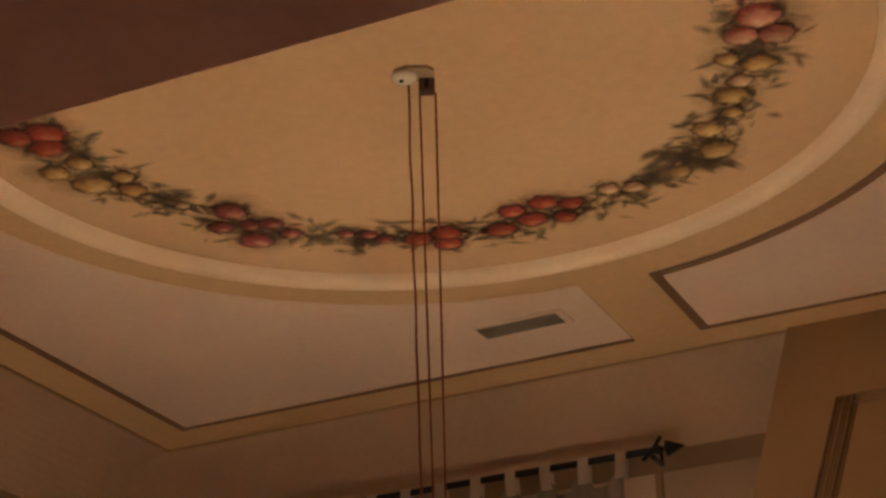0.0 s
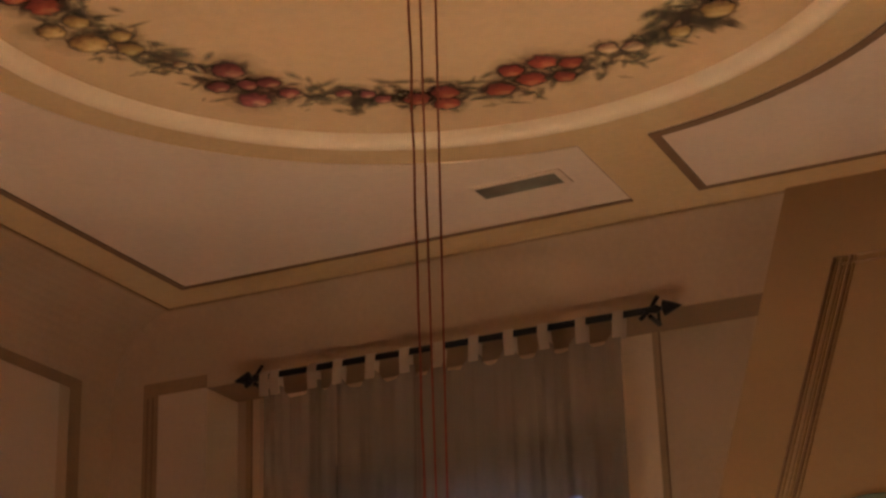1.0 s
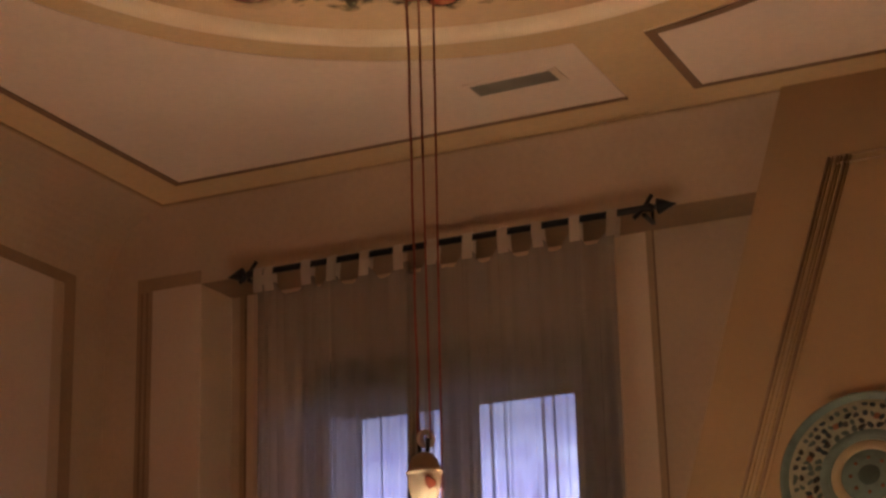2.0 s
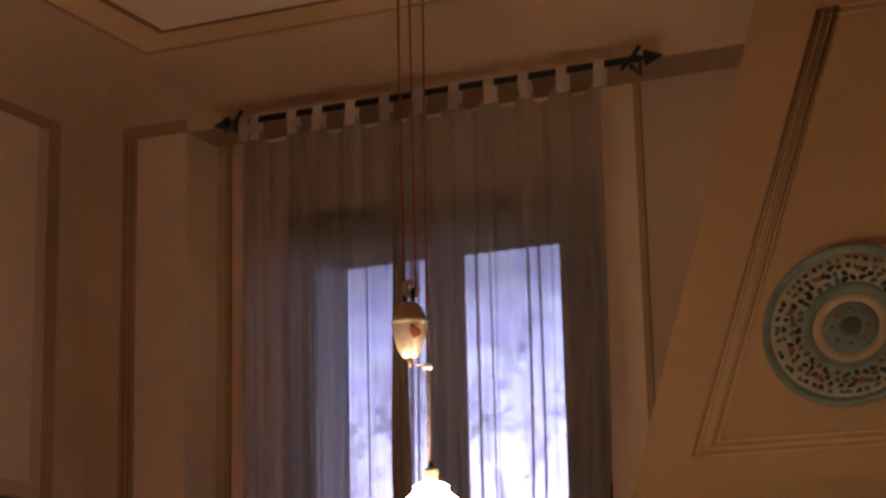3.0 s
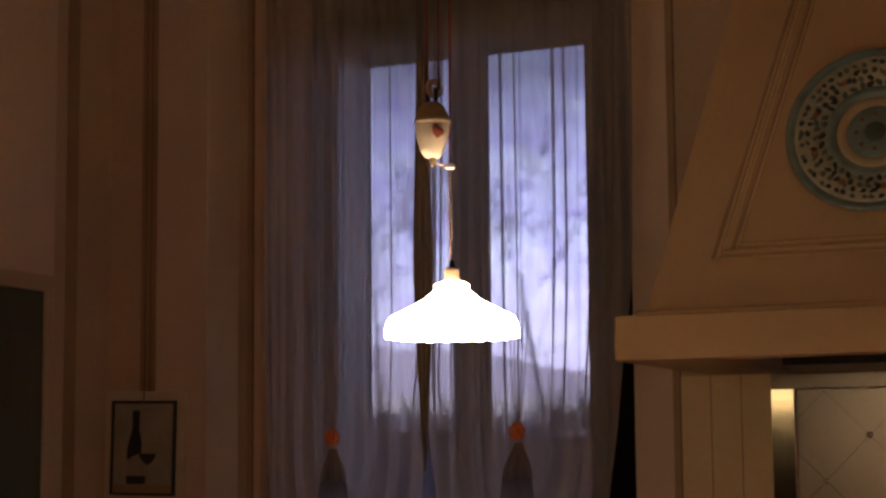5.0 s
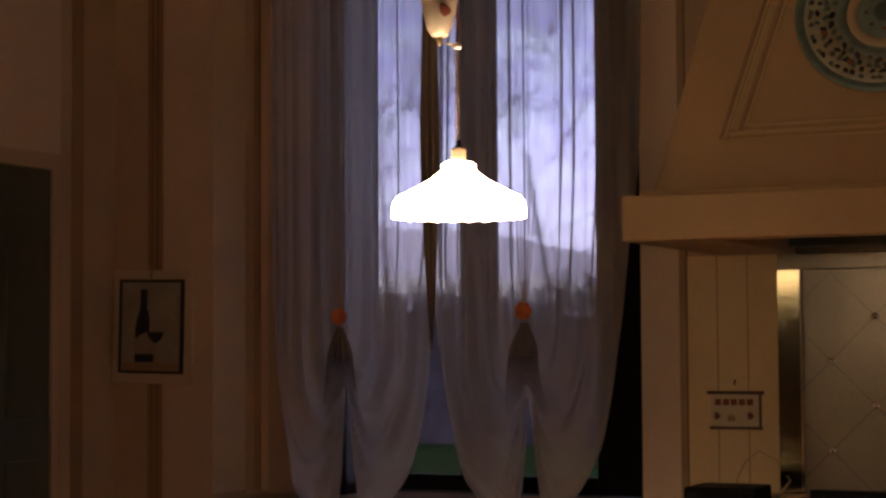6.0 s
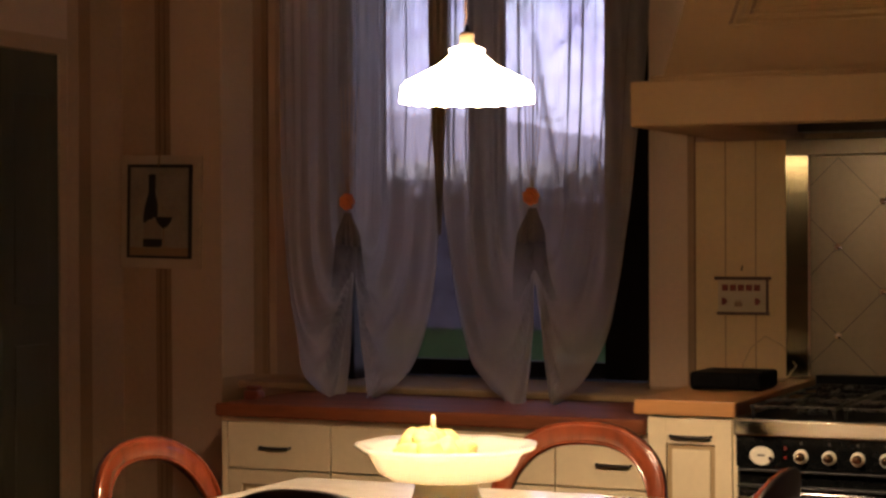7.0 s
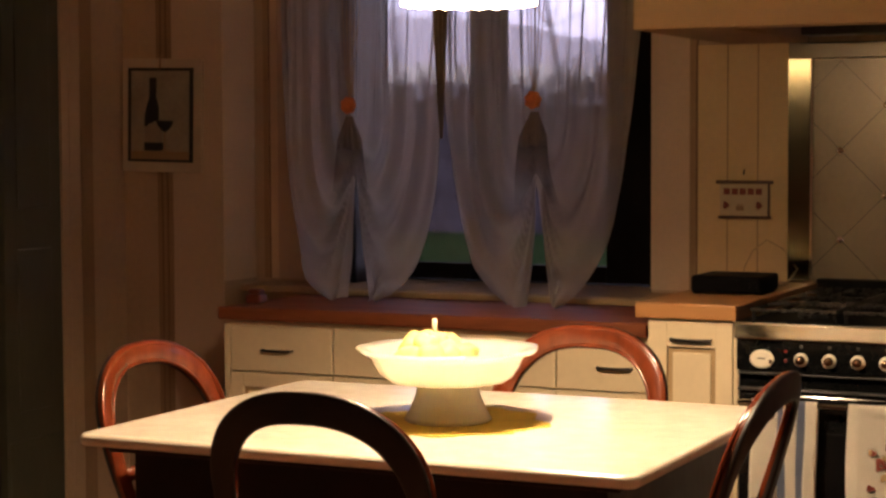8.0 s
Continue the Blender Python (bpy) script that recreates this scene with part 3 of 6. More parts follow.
ceiling_panel("ceiling_panel_west", -3.79, -1.93, 5.862, True, False)
ceiling_panel("ceiling_panel_east", -1.69, 0.20, 5.880, False, True, 1.500)
for row, mat, txt in (((-3.80, -1.93, 5.850, 5.874, ZC - 0.007, ZC - 0.001), M_LINE, "dark"), ((-3.815, -3.785, YS, 5.874, ZC - 0.0075, ZC - 0.001), M_LINE, "dark"),
                      ((-1.69, 0.20, 5.868, 5.892, ZC - 0.007, ZC - 0.001), M_LINE, "dark"),
                      ((-4.00, XE, 6.052, 6.068, ZC - 0.006, ZC - 0.001), M_LINE_SOFT, "faded"), ((-4.008, -3.992, YS, 6.068, ZC - 0.0065, ZC - 0.001), M_LINE_SOFT, "faded")):
    structure("ceiling_line", boxes(row), mat, txt + " brown line painted on the ceiling", "painted line")

# stucco ring and the field inside it
bm = bmesh.new()
NR = 160
prof = [(1.222, 0.0), (1.226, -0.018), (1.238, -0.032), (1.262, -0.040), (1.286, -0.032), (1.298, -0.018), (1.306, -0.013), (1.314, 0.0)]
rows = [[bm.verts.new((RX + 1.02 * r * math.cos(2 * math.pi * i / NR), RY + r * math.sin(2 * math.pi * i / NR), ZC + h)) for i in range(NR)] for r, h in prof]
for a, b in zip(rows, rows[1:]):
    for i in range(NR):
        bm.faces.new((a[i], a[(i + 1) % NR], b[(i + 1) % NR], b[i]))
structure("ceiling_ring", bm, M_RING, "pale round stucco moulding on the ceiling", "moulding")
for f in scene.objects["ceiling_ring"].data.polygons:
    f.use_smooth = True
structure("ceiling_medallion", prism([(RX + 1.02 * 1.216 * math.cos(2 * math.pi * i / NR), RY + 1.216 * math.sin(2 * math.pi * i / NR)) for i in range(NR)],
                                     ZC - 0.003, ZC - 0.0005), M_MEDAL, "warm cream painted field inside the ceiling ring", "ceiling field")

# ---------------------------------------------------------------- garland painted round the field
rnd = random.Random(4)
garland = base("painted_garland", (RX, RY, ZC - 0.004), "painted garland of fruit and leaves on the ceiling", "wall painting", kind="structure")
GX, GY, GZ = -1.88, 3.85, ZC - 0.0032


def on_ceiling(a, r, turn=0.0, drop=0.0):
    return (Matrix.Translation((GX + r * math.cos(radians(a)), GY + r * math.sin(radians(a)), GZ - drop))
            @ Matrix.Rotation(radians(a + turn), 4, "Z") @ Matrix.Rotation(math.pi, 4, "X"))


def fruit(a, r, size, mat, name):
    bm = bmesh.new()
    disc(bm, on_ceiling(a, r, rnd.uniform(0, 90), rnd.uniform(0.0012, 0.0024)), size * rnd.uniform(1.08, 1.28), size * rnd.uniform(1.05, 1.25), 0.002, 22, 0.04)
    part(name, bm, mat, garland, smooth=True)
    bm = bmesh.new()
    disc(bm, on_ceiling(a + rnd.uniform(-1, 1), r + rnd.uniform(-0.012, 0.012), 0, 0.0002), size * 2.2, size * 1.9, 0.0008, 20, 0.1)
    part("shadow_wash", bm, F_SMUDGE, garland, smooth=True)


for row in ((-166.8, 0.98, 0.066), (-167.1, 1.063, 0.054), (-171.4, 1.008, 0.058), (111.5, 0.953, 0.049), (105.9, 0.921, 0.052),
            (106.4, 1.003, 0.046), (91.1, 0.845, 0.044), (83.9, 0.842, 0.051), (79.4, 0.893, 0.044), (95.8, 0.949, 0.056),
            (89.1, 0.928, 0.052), (83.4, 0.964, 0.041)):
    fruit(*row, F_RED, "pomegranate")
for row in ((7.4, 0.973, 0.065), (12.0, 0.921, 0.052), (12.9, 1.009, 0.052)):
    fruit(*row, F_HALF, "cut_pomegranate")
for row in ((150.2, 0.875, 0.057), (148.2, 0.991, 0.041), (140.8, 1.028, 0.063), (144.1, 0.934, 0.041), (140.7, 0.897, 0.041),
            (135.6, 0.944, 0.041), (125.6, 0.911, 0.032), (121.0, 0.913, 0.032), (117.9, 0.946, 0.032)):
    fruit(*row, F_PLUM, "plum")
for row in ((-179.2, 1.068, 0.045), (174.8, 1.019, 0.058), (169.2, 0.951, 0.043), (-178.2, 0.969, 0.042), (173.8, 0.918, 0.041),
            (58.5, 0.985, 0.043), (49.5, 1.003, 0.056), (43.4, 0.920, 0.048), (37.0, 0.951, 0.035), (31.4, 0.917, 0.052),
            (21.2, 0.964, 0.048), (19.1, 0.881, 0.036)):
    fruit(*row, F_YELLOW, "lemon")
for row in ((70.8, 0.893, 0.034), (67.4, 0.946, 0.037), (26.4, 0.930, 0.036), (158.8, 0.925, 0.023)):
    fruit(*row, F_PALE, "onion")
for row in ((162.8, 0.924, 0.043), (54.6, 0.895, 0.040), (54.5, 0.963, 0.049), (53.9, 1.040, 0.040), (123.0, 0.969, 0.040),
            (-173.5, 0.957, 0.021), (62.7, 0.938, 0.033), (16.0, 0.940, 0.040)):
    fruit(*row, F_DARK, "dark_leaf_cluster")
bm = bmesh.new()
disc(bm, on_ceiling(52.4, 1.085, 8, 0.004), 0.085, 0.022, 0.002, 20, 0.12)
part("aubergine", bm, F_DARK, garland, smooth=True)


def leaf(bm, m, long, wide, lobes):
    """A pointed leaf with a toothed edge."""
    n = 5
    left, right = [], []
    for i in range(1, n):
        t = i / n
        w = wide * math.sin(math.pi * t ** 0.8) * (1 + lobes * (-1) ** i)
        left.append(bm.verts.new(m @ Vector((long * t, w, 0.0008))))
        right.append(bm.verts.new(m @ Vector((long * t, -w, 0.0008))))
    bm.faces.new([bm.verts.new(m @ Vector((0, 0, 0.0008)))] + right + [bm.verts.new(m @ Vector((long, 0, 0.0008)))] + left[::-1])


def spray(a, r, count, spread, mat, wide=0.34):
    bm = bmesh.new()
    for _ in range(count):
        aa, rr = a + rnd.gauss(0, spread), r + max(-0.12, min(0.12, rnd.gauss(0, 0.052)))
        ln = rnd.uniform(0.030, 0.070)
        leaf(bm, on_ceiling(aa, rr, rnd.uniform(0, 360), rnd.uniform(0.0, 0.0035)), ln, ln * wide * rnd.uniform(0.6, 1.2), 0.25)
    part("leaf_spray", bm, mat, garland)


for k in range(60):
    a = 2 + k * 3.25
    spray(a, 0.950, 1, 2.0, F_GREEN, 0.22)
    spray(a + 1.0, 0.955, 2, 2.2, F_OLIVE, 0.20)
    for _ in range(6):
        ob = part("soft_leaf", disc(bmesh.new(), Matrix.Identity(4), rnd.uniform(0.030, 0.060), rnd.uniform(0.011, 0.022), 0.0008, 14, 0.10), F_LEAF, garland, smooth=True)
        ob.matrix_basis = on_ceiling(a + rnd.gauss(0, 2.0), 0.952 + max(-0.12, min(0.12, rnd.gauss(0, 0.065))), rnd.uniform(0, 180), rnd.uniform(0.0004, 0.0010))
    for _ in range(2):
        # dark brushwork in the gaps between the fruit
        ob = part("dark_leaf_cluster", disc(bmesh.new(), Matrix.Identity(4), rnd.uniform(0.030, 0.055), rnd.uniform(0.014, 0.024), 0.0008, 14, 0.15), F_DARK if rnd.random() < 0.35 else F_UMBER, garland, smooth=True)
        ob.matrix_basis = on_ceiling(a + rnd.gauss(0, 1.2), 0.948 + rnd.gauss(0, 0.022), 90 + rnd.gauss(0, 25), rnd.uniform(0.0006, 0.0011))
for a, r, turn, long in ((171.5, 0.985, 70, 0.050), (154.5, 0.915, 120, 0.042), (134.0, 0.955, 60, 0.036), (112.0, 0.945, 100, 0.034), (57.0, 0.955, 75, 0.050), (24.0, 0.935, 100, 0.034)):
    # pale curled petals
    ob = part("petal", disc(bmesh.new(), Matrix.Identity(4), long, long * 0.30, 0.0008, 16, 0.12), F_PALE, garland, smooth=True)
    ob.matrix_basis = on_ceiling(a, r, turn, 0.0026)

# ---------------------------------------------------------------- painted frames on the walls
def strip(name, row, mat, label, category="painted line"):
    return structure(name, boxes(row), mat, label, category)


# strip by the door takes darker wall paint for the dimmer light there
strip("wall_panel_west", (XW, XW + 0.002, 5.80, 5.868, 0.0, 3.60), M_WALL, "light painted wall panel", "wall panel")
strip("wall_panel_west", (XW, XW + 0.002, YS, 5.80, DZ + 0.06, 3.60), M_PANEL, "light painted wall panel", "wall panel")
strip("wall_band", (XW, XW + 0.004, 5.868, 5.945, 0.0, 3.60), M_BAND, "brown band painted on the wall")
strip("wall_band", (XW, XW + 0.004, YS, 5.945, 3.60, 3.655), M_BAND, "brown band painted on the wall")
strip("wall_panel_north", (-4.101, XBAY, YF - 0.002, YF, 0.0, 3.605), M_PANEL, "light painted wall panel", "wall panel")
strip("wall_band", (-4.172, -4.101, YF - 0.004, YF, 0.0, 3.66), M_BAND, "brown band painted on the wall")
strip("wall_band", (-4.101, XBAY, YF - 0.004, YF, 3.606, 3.66), M_BAND, "brown band painted on the wall")
for x in (-4.15, -4.125):
    strip("wall_line", (x - 0.004, x + 0.004, YF - 0.006, YF - 0.003, 0.0, 3.60), M_LINE, "thin dark line on the painted band")
for x in (-3.815, -2.052):
    strip("wall_line", (x - 0.012, x + 0.012, YB - 0.008, YB, 0.90, ZS), M_LINE_SOFT, "brown moulding line beside the window", "moulding")
    # dark strip painted beside the moulding as its shadow
    strip("wall_line", (x + 0.012, x + 0.018, YB - 0.005, YB, 0.90, ZS), M_LINE, "thin dark strip painted as shadow of the moulding", "moulding")
strip("bay_panel", (-3.797, -3.765, YB - 0.004, YB, 0.90, ZS), M_TRIM_AND_LIT, "pale painted strip beside the window", "wall panel")
strip("bay_panel", (-3.765, -3.535, YB - 0.003, YB, 0.90, ZS), M_PANEL, "light painted bay wall beside the window", "wall panel")
strip("bay_panel", (-2.21, -2.064, YB - 0.003, YB, 0.90, ZS), M_TRIM_AND_LIT, "light painted bay wall beside the window", "wall panel")

# reveal gets the paler paint in place of the lamplight it lacks
strip("bay_reveal", (XBAY, XBAY + 0.002, YF, YB - 0.003, 0.90, ZS - 0.004), M_TRIM_AND_LIT, "side of the window bay, paled to look lit", "wall panel")
# soffit in the brown of the bands, darker than the bay walls
strip("bay_soffit", (XBAY, XE, YF + 0.001, YB, ZS - 0.003, ZS), M_BAND, "brown soffit of the window bay, darker than its walls", "soffit")

# ---------------------------------------------------------------- door in the side wall
DM = 5.415
door = base("door_1", (XW - 0.04, (DY0 + DY1) / 2, 0), "dark olive painted door, near-black slab for the dark gap beside it", "door", kind="structure")
leaf_a = part("door_leaf", boxes((XW - 0.046, XW - 0.006, DM, DY1 - 0.003, 0.006, DZ - 0.004), bev=0.004), M_DOOR, door)
part("kick_board", boxes((XW - 0.007, XW + 0.002, DM + 0.01, DY1 - 0.014, 0.02, 0.345), bev=0.004), M_DOOR, leaf_a)
for z0, z1 in ((0.45, 1.05), (1.20, 1.98)):
    part("door_panel", boxes((XW - 0.007, XW - 0.001, DM + 0.07, DY1 - 0.07, z0, z1), bev=0.004), M_DOOR, leaf_a)
# near-black slab put in for the dark gap beside the leaf
part("door_leaf", boxes((XW - 0.19, XW - 0.15, DY0 + 0.004, DM - 0.03, 0.006, DZ - 0.004), bev=0.004), M_WINWOOD, door)

# ---------------------------------------------------------------- window
WY = 6.665
win = base("window_1", (-2.85, WY, 0.86), "tall dark wooden casement window facing a dusk garden", "window", kind="structure")
part("window_frame", boxes((OX0 - 0.08, OX0 - 0.062, WY, WY + 0.08, 0.822, 3.178), (OX1 - 0.05, OX1 + 0.08, WY, WY + 0.08, 0.822, 3.178),
                           (OX0 - 0.062, OX1 - 0.05, WY, WY + 0.08, 3.152, 3.178), (OX0 - 0.062, OX1 - 0.05, WY, WY + 0.08, 0.822, 0.892), bev=0.004), M_WINWOOD, win)
part("lining", boxes((OX0, OX0 + 0.004, YB, WY - 0.013, 0.891, OZ1 - 0.005), (OX1 - 0.004, OX1, YB, WY - 0.013, 0.891, OZ1 - 0.005),
                     (OX0, OX1, YB, WY - 0.013, OZ1 - 0.004, OZ1)), M_LINING, win, "polished dark wooden lining of the opening")
part("casing", boxes((-3.530, OX0 + 0.004, YB - 0.014, YB - 0.001, 0.891, 3.27), (OX0 + 0.004, OX1, YB - 0.014, YB - 0.001, OZ1 - 0.004, 3.27), bev=0.003), M_WINWOOD, win)
for x0, x1 in ((OX0 - 0.060, -2.979), (-2.975, OX1 - 0.054)):
    l0, l1 = (0.050, 0.067) if x0 < -3 else (0.073, 0.213)
    sash = part("sash", boxes((x0, x0 + l0, WY - 0.012, WY + 0.045, 0.896, 3.150), (x1 - l1, x1, WY - 0.012, WY + 0.045, 0.896, 3.150),
                              (x0 + l0, x1 - l1, WY - 0.012, WY + 0.045, 3.095, 3.150), (x0 + l0, x1 - l1, WY - 0.012, WY + 0.045, 0.896, 0.960), bev=0.003),
                M_WINWOOD, win)
    pane = part("pane", boxes((x0 + l0 - 0.005, x1 - l1 + 0.005, WY + 0.014, WY + 0.020, 0.955, 3.100)), M_GLASS, sash)
    pane.visible_shadow = False
part("window_handle", boxes((-2.990, -2.965, WY - 0.022, WY - 0.013, 1.72, 1.86), (-2.985, -2.970, WY - 0.06, WY - 0.022, 1.785, 1.80),
                            (-2.985, -2.970, WY - 0.06, WY - 0.048, 1.70, 1.80), bev=0.002), M_BRASS, win)
structure("window_sill", boxes((-3.80, -2.06, 6.16, YB, 0.866, 0.890), (OX0 + 0.002, OX1 - 0.002, YB, WY - 0.014, 0.862, 0.890), bev=0.004), M_LINE_SOFT, "brownish window sill behind the counter", "window sill")

# garden and far trees outside
structure("ground", boxes((-900, 500, 6.9, 900, -0.9, -0.6)), M_LAWN, "green lawn at dusk outside the window", "lawn")
bm = bmesh.new()
rows = []
for k in range(481):
    x = -70 + 0.2 * k
    h = 2.85 + 0.28 * noise.noise(Vector((x * 0.5, 1.3, 0))) + 0.16 * noise.noise(Vector((x * 2.1, 4.3, 0))) + 0.10 * noise.noise(Vector((x * 6.0, 9.3, 0)))
    rows.append([bm.verts.new((x, 37 + d + 0.35 * noise.noise(Vector((x * 1.3, d, f * 3))), -0.6 + h * f)) for d, f in
                 ((0.0, 0.0), (-0.2, 0.3), (-0.15, 0.6), (0.1, 0.85), (0.5, 1.0), (1.2, 0.9), (1.6, 0.5), (1.6, 0.0))])
for a, b in zip(rows, rows[1:]):
    for i in range(7):
        bm.faces.new((a[i], b[i], b[i + 1], a[i + 1]))
rnd = random.Random(31)
for k in range(1500):
    x, d = rnd.uniform(-23.5, -10.5), rnd.uniform(0.0, 1.3)
    z, ln, r = 1.8 + rnd.uniform(0, 0.7), abs(rnd.gauss(0, 0.42)) + 0.25, rnd.uniform(0.009, 0.020)
    dx = rnd.uniform(-0.25, 0.25)
    tube([(x, 37 + d, z), (x + dx * 0.3, 37 + d, z + ln * 0.55), (x + dx, 37 + d, z + ln)], [r, r * 0.8, r * 0.4], 3, bm=bm)
tagged(link("hedge", bm, M_HEDGE), "dark uneven garden hedge at dusk", "hedge", "", "stuff")


def bare_tree(at, height, seed, sway):
    """A leafless tree: a tapered trunk and limbs that fork into fine twigs."""
    rr = random.Random(seed)
    tree = base("tree", at, "leafless garden tree dark against the dusk sky", "tree", "garden trees")
    limbs, twigs = bmesh.new(), bmesh.new()

    def grow(p, d, ln, r, level):
        pts, rad = [p], [r]
        q = Vector(p)
        for i in range(5):
            d = (d + Vector((rr.uniform(-1, 1), rr.uniform(-1, 1), rr.uniform(-0.4, 0.8))) * 0.13).normalized()
            q = q + d * ln / 5
            pts.append(q.copy())
            rad.append(r * (1 - 0.12 * (i + 1)))
        tube(pts, rad, 6 if level < 2 else 4, bm=limbs if level < 2 else twigs)
        if level < 4:
            for i in range(5 if level else 8):
                k = rr.randint(2, 5)
                side = Vector((rr.uniform(-1, 1), rr.uniform(-1, 1), rr.uniform(-0.1, 0.9))).normalized()
                grow(pts[k], (d * 0.5 + side).normalized(), ln * rr.uniform(0.5, 0.72), max(rad[k] * (0.24 if level < 1 else 0.48 if level < 2 else 0.6), 0.017), level + 1)

    grow(Vector(at), Vector((sway, 0, 1)).normalized(), height * 0.50, height * 0.007, 0)
    part("trunk", limbs, M_BARK, tree)
    part("twigs", twigs, M_BARK, tree)


bare_tree((-47.5, 120.0, -0.62), 33.0, 3, -0.06)
bare_tree((-62.0, 122.0, -0.62), 31.0, 11, 0.05)
# tree line, mist and hills glow; tone and tint paint the haze
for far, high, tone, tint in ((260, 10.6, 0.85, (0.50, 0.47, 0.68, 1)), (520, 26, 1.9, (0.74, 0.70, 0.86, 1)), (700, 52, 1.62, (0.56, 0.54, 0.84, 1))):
    bm = bmesh.new()
    rows = []
    for k in range(481):
        x = far * (-1.1 + 1.8 * k / 480)
        h = high + high * (0.10 * noise.noise(Vector((x * 0.013, far, 0))) + 0.07 * noise.noise(Vector((x * 0.06, 1.9 * far, 0))) + 0.05 * noise.noise(Vector((x * 0.33, 5.2, far))))
        h *= 1 - 0.22 * min(max((x / far + 0.47) / 0.14, -0.4), 1.4)
        rows.append([bm.verts.new((x, far, -0.7)), bm.verts.new((x, far + 10, -0.7 + h * 0.7)), bm.verts.new((x, far + 30, -0.7 + h)), bm.verts.new((x, far + 80, -0.7))])
    for a, b in zip(rows, rows[1:]):
        for i in range(3):
            bm.faces.new((a[i], b[i], b[i + 1], a[i + 1]))
    haze = material("glowing_haze", (0.5, 0.46, 0.5), 0.95, spread=0.1, scale=0.02, fine=0.3, bump=0.0, spec=0.0)
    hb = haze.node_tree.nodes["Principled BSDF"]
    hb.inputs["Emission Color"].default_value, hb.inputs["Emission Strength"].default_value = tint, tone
    structure("backdrop", bm, haze, "far tree line, mist and hills with haze painted as glow", "hills")

# ---------------------------------------------------------------- curtain rod and curtains
CY, CZ = 6.05, 3.572
rod = base("curtain_rod", (-2.76, CY, CZ), "black iron curtain rod with arrow finials", "curtain rod")
part("bar", tube([(-3.58, CY, CZ), (-1.93, CY, CZ)], 0.013, 12), M_IRON, rod)
for end, s in ((-3.58, -1), (-1.93, 1)):
    bm = lathe([(0.0, -0.01), (0.016, -0.008), (0.016, 0.004), (0.009, 0.012), (0.009, 0.022), (0.030, 0.030), (0.027, 0.038), (0.0, 0.100)], 12)
    bm = turned(bm, Matrix.Translation((end, CY, CZ)) @ Matrix.Rotation(s * math.pi / 2, 4, "Y"))
    part("finial", bm, M_IRON, rod, smooth=False)
for x in (-3.585, -1.955):
    bm = boxes((x - 0.008, x + 0.008, CY, YF, CZ - 0.030, CZ - 0.016), bev=0.003)
    tube([(x - 0.035, CY - 0.012, CZ - 0.035), (x, CY, CZ + 0.0), (x + 0.03, CY + 0.01, CZ + 0.05)], 0.008, 8, bm=bm)
    tube([(x, CY, CZ - 0.022), (x, YF - 0.006, CZ - 0.022), (x, YF - 0.006, CZ + 0.03)], 0.006, 8, bm=bm)
    part("bracket", bm, M_IRON, rod)

TABS_WEST = (-3.533, -3.482, -3.318, -3.212, -3.073, -2.924)
TABS_EAST = (-2.790, -2.642, -2.495, -2.357, -2.215, -2.076)


def smooth01(a, b, x):
    t = min(max((x - a) / (b - a), 0.0), 1.0)
    return t * t * (3 - 2 * t)


def along(keys, z):
    """A smooth line through (z, x) keys, given from the top down."""
    if z >= keys[0][0]:
        return keys[0][1]
    if z <= keys[-1][0]:
        return keys[-1][1]
    for i in range(len(keys) - 1):
        (za, xa), (zb, xb) = keys[i], keys[i + 1]
        if zb <= z <= za:
            (zp, xp), (zq, xq) = keys[max(i - 1, 0)], keys[min(i + 2, len(keys) - 1)]
            ma, mb = (xb - xp) / (zb - zp) * (zb - za), (xq - xa) / (zq - za) * (zb - za)
            t = (z - za) / (zb - za)
            return (2 * t ** 3 - 3 * t * t + 1) * xa + (t ** 3 - 2 * t * t + t) * ma + (3 * t * t - 2 * t ** 3) * xb + (t ** 3 - t * t) * mb


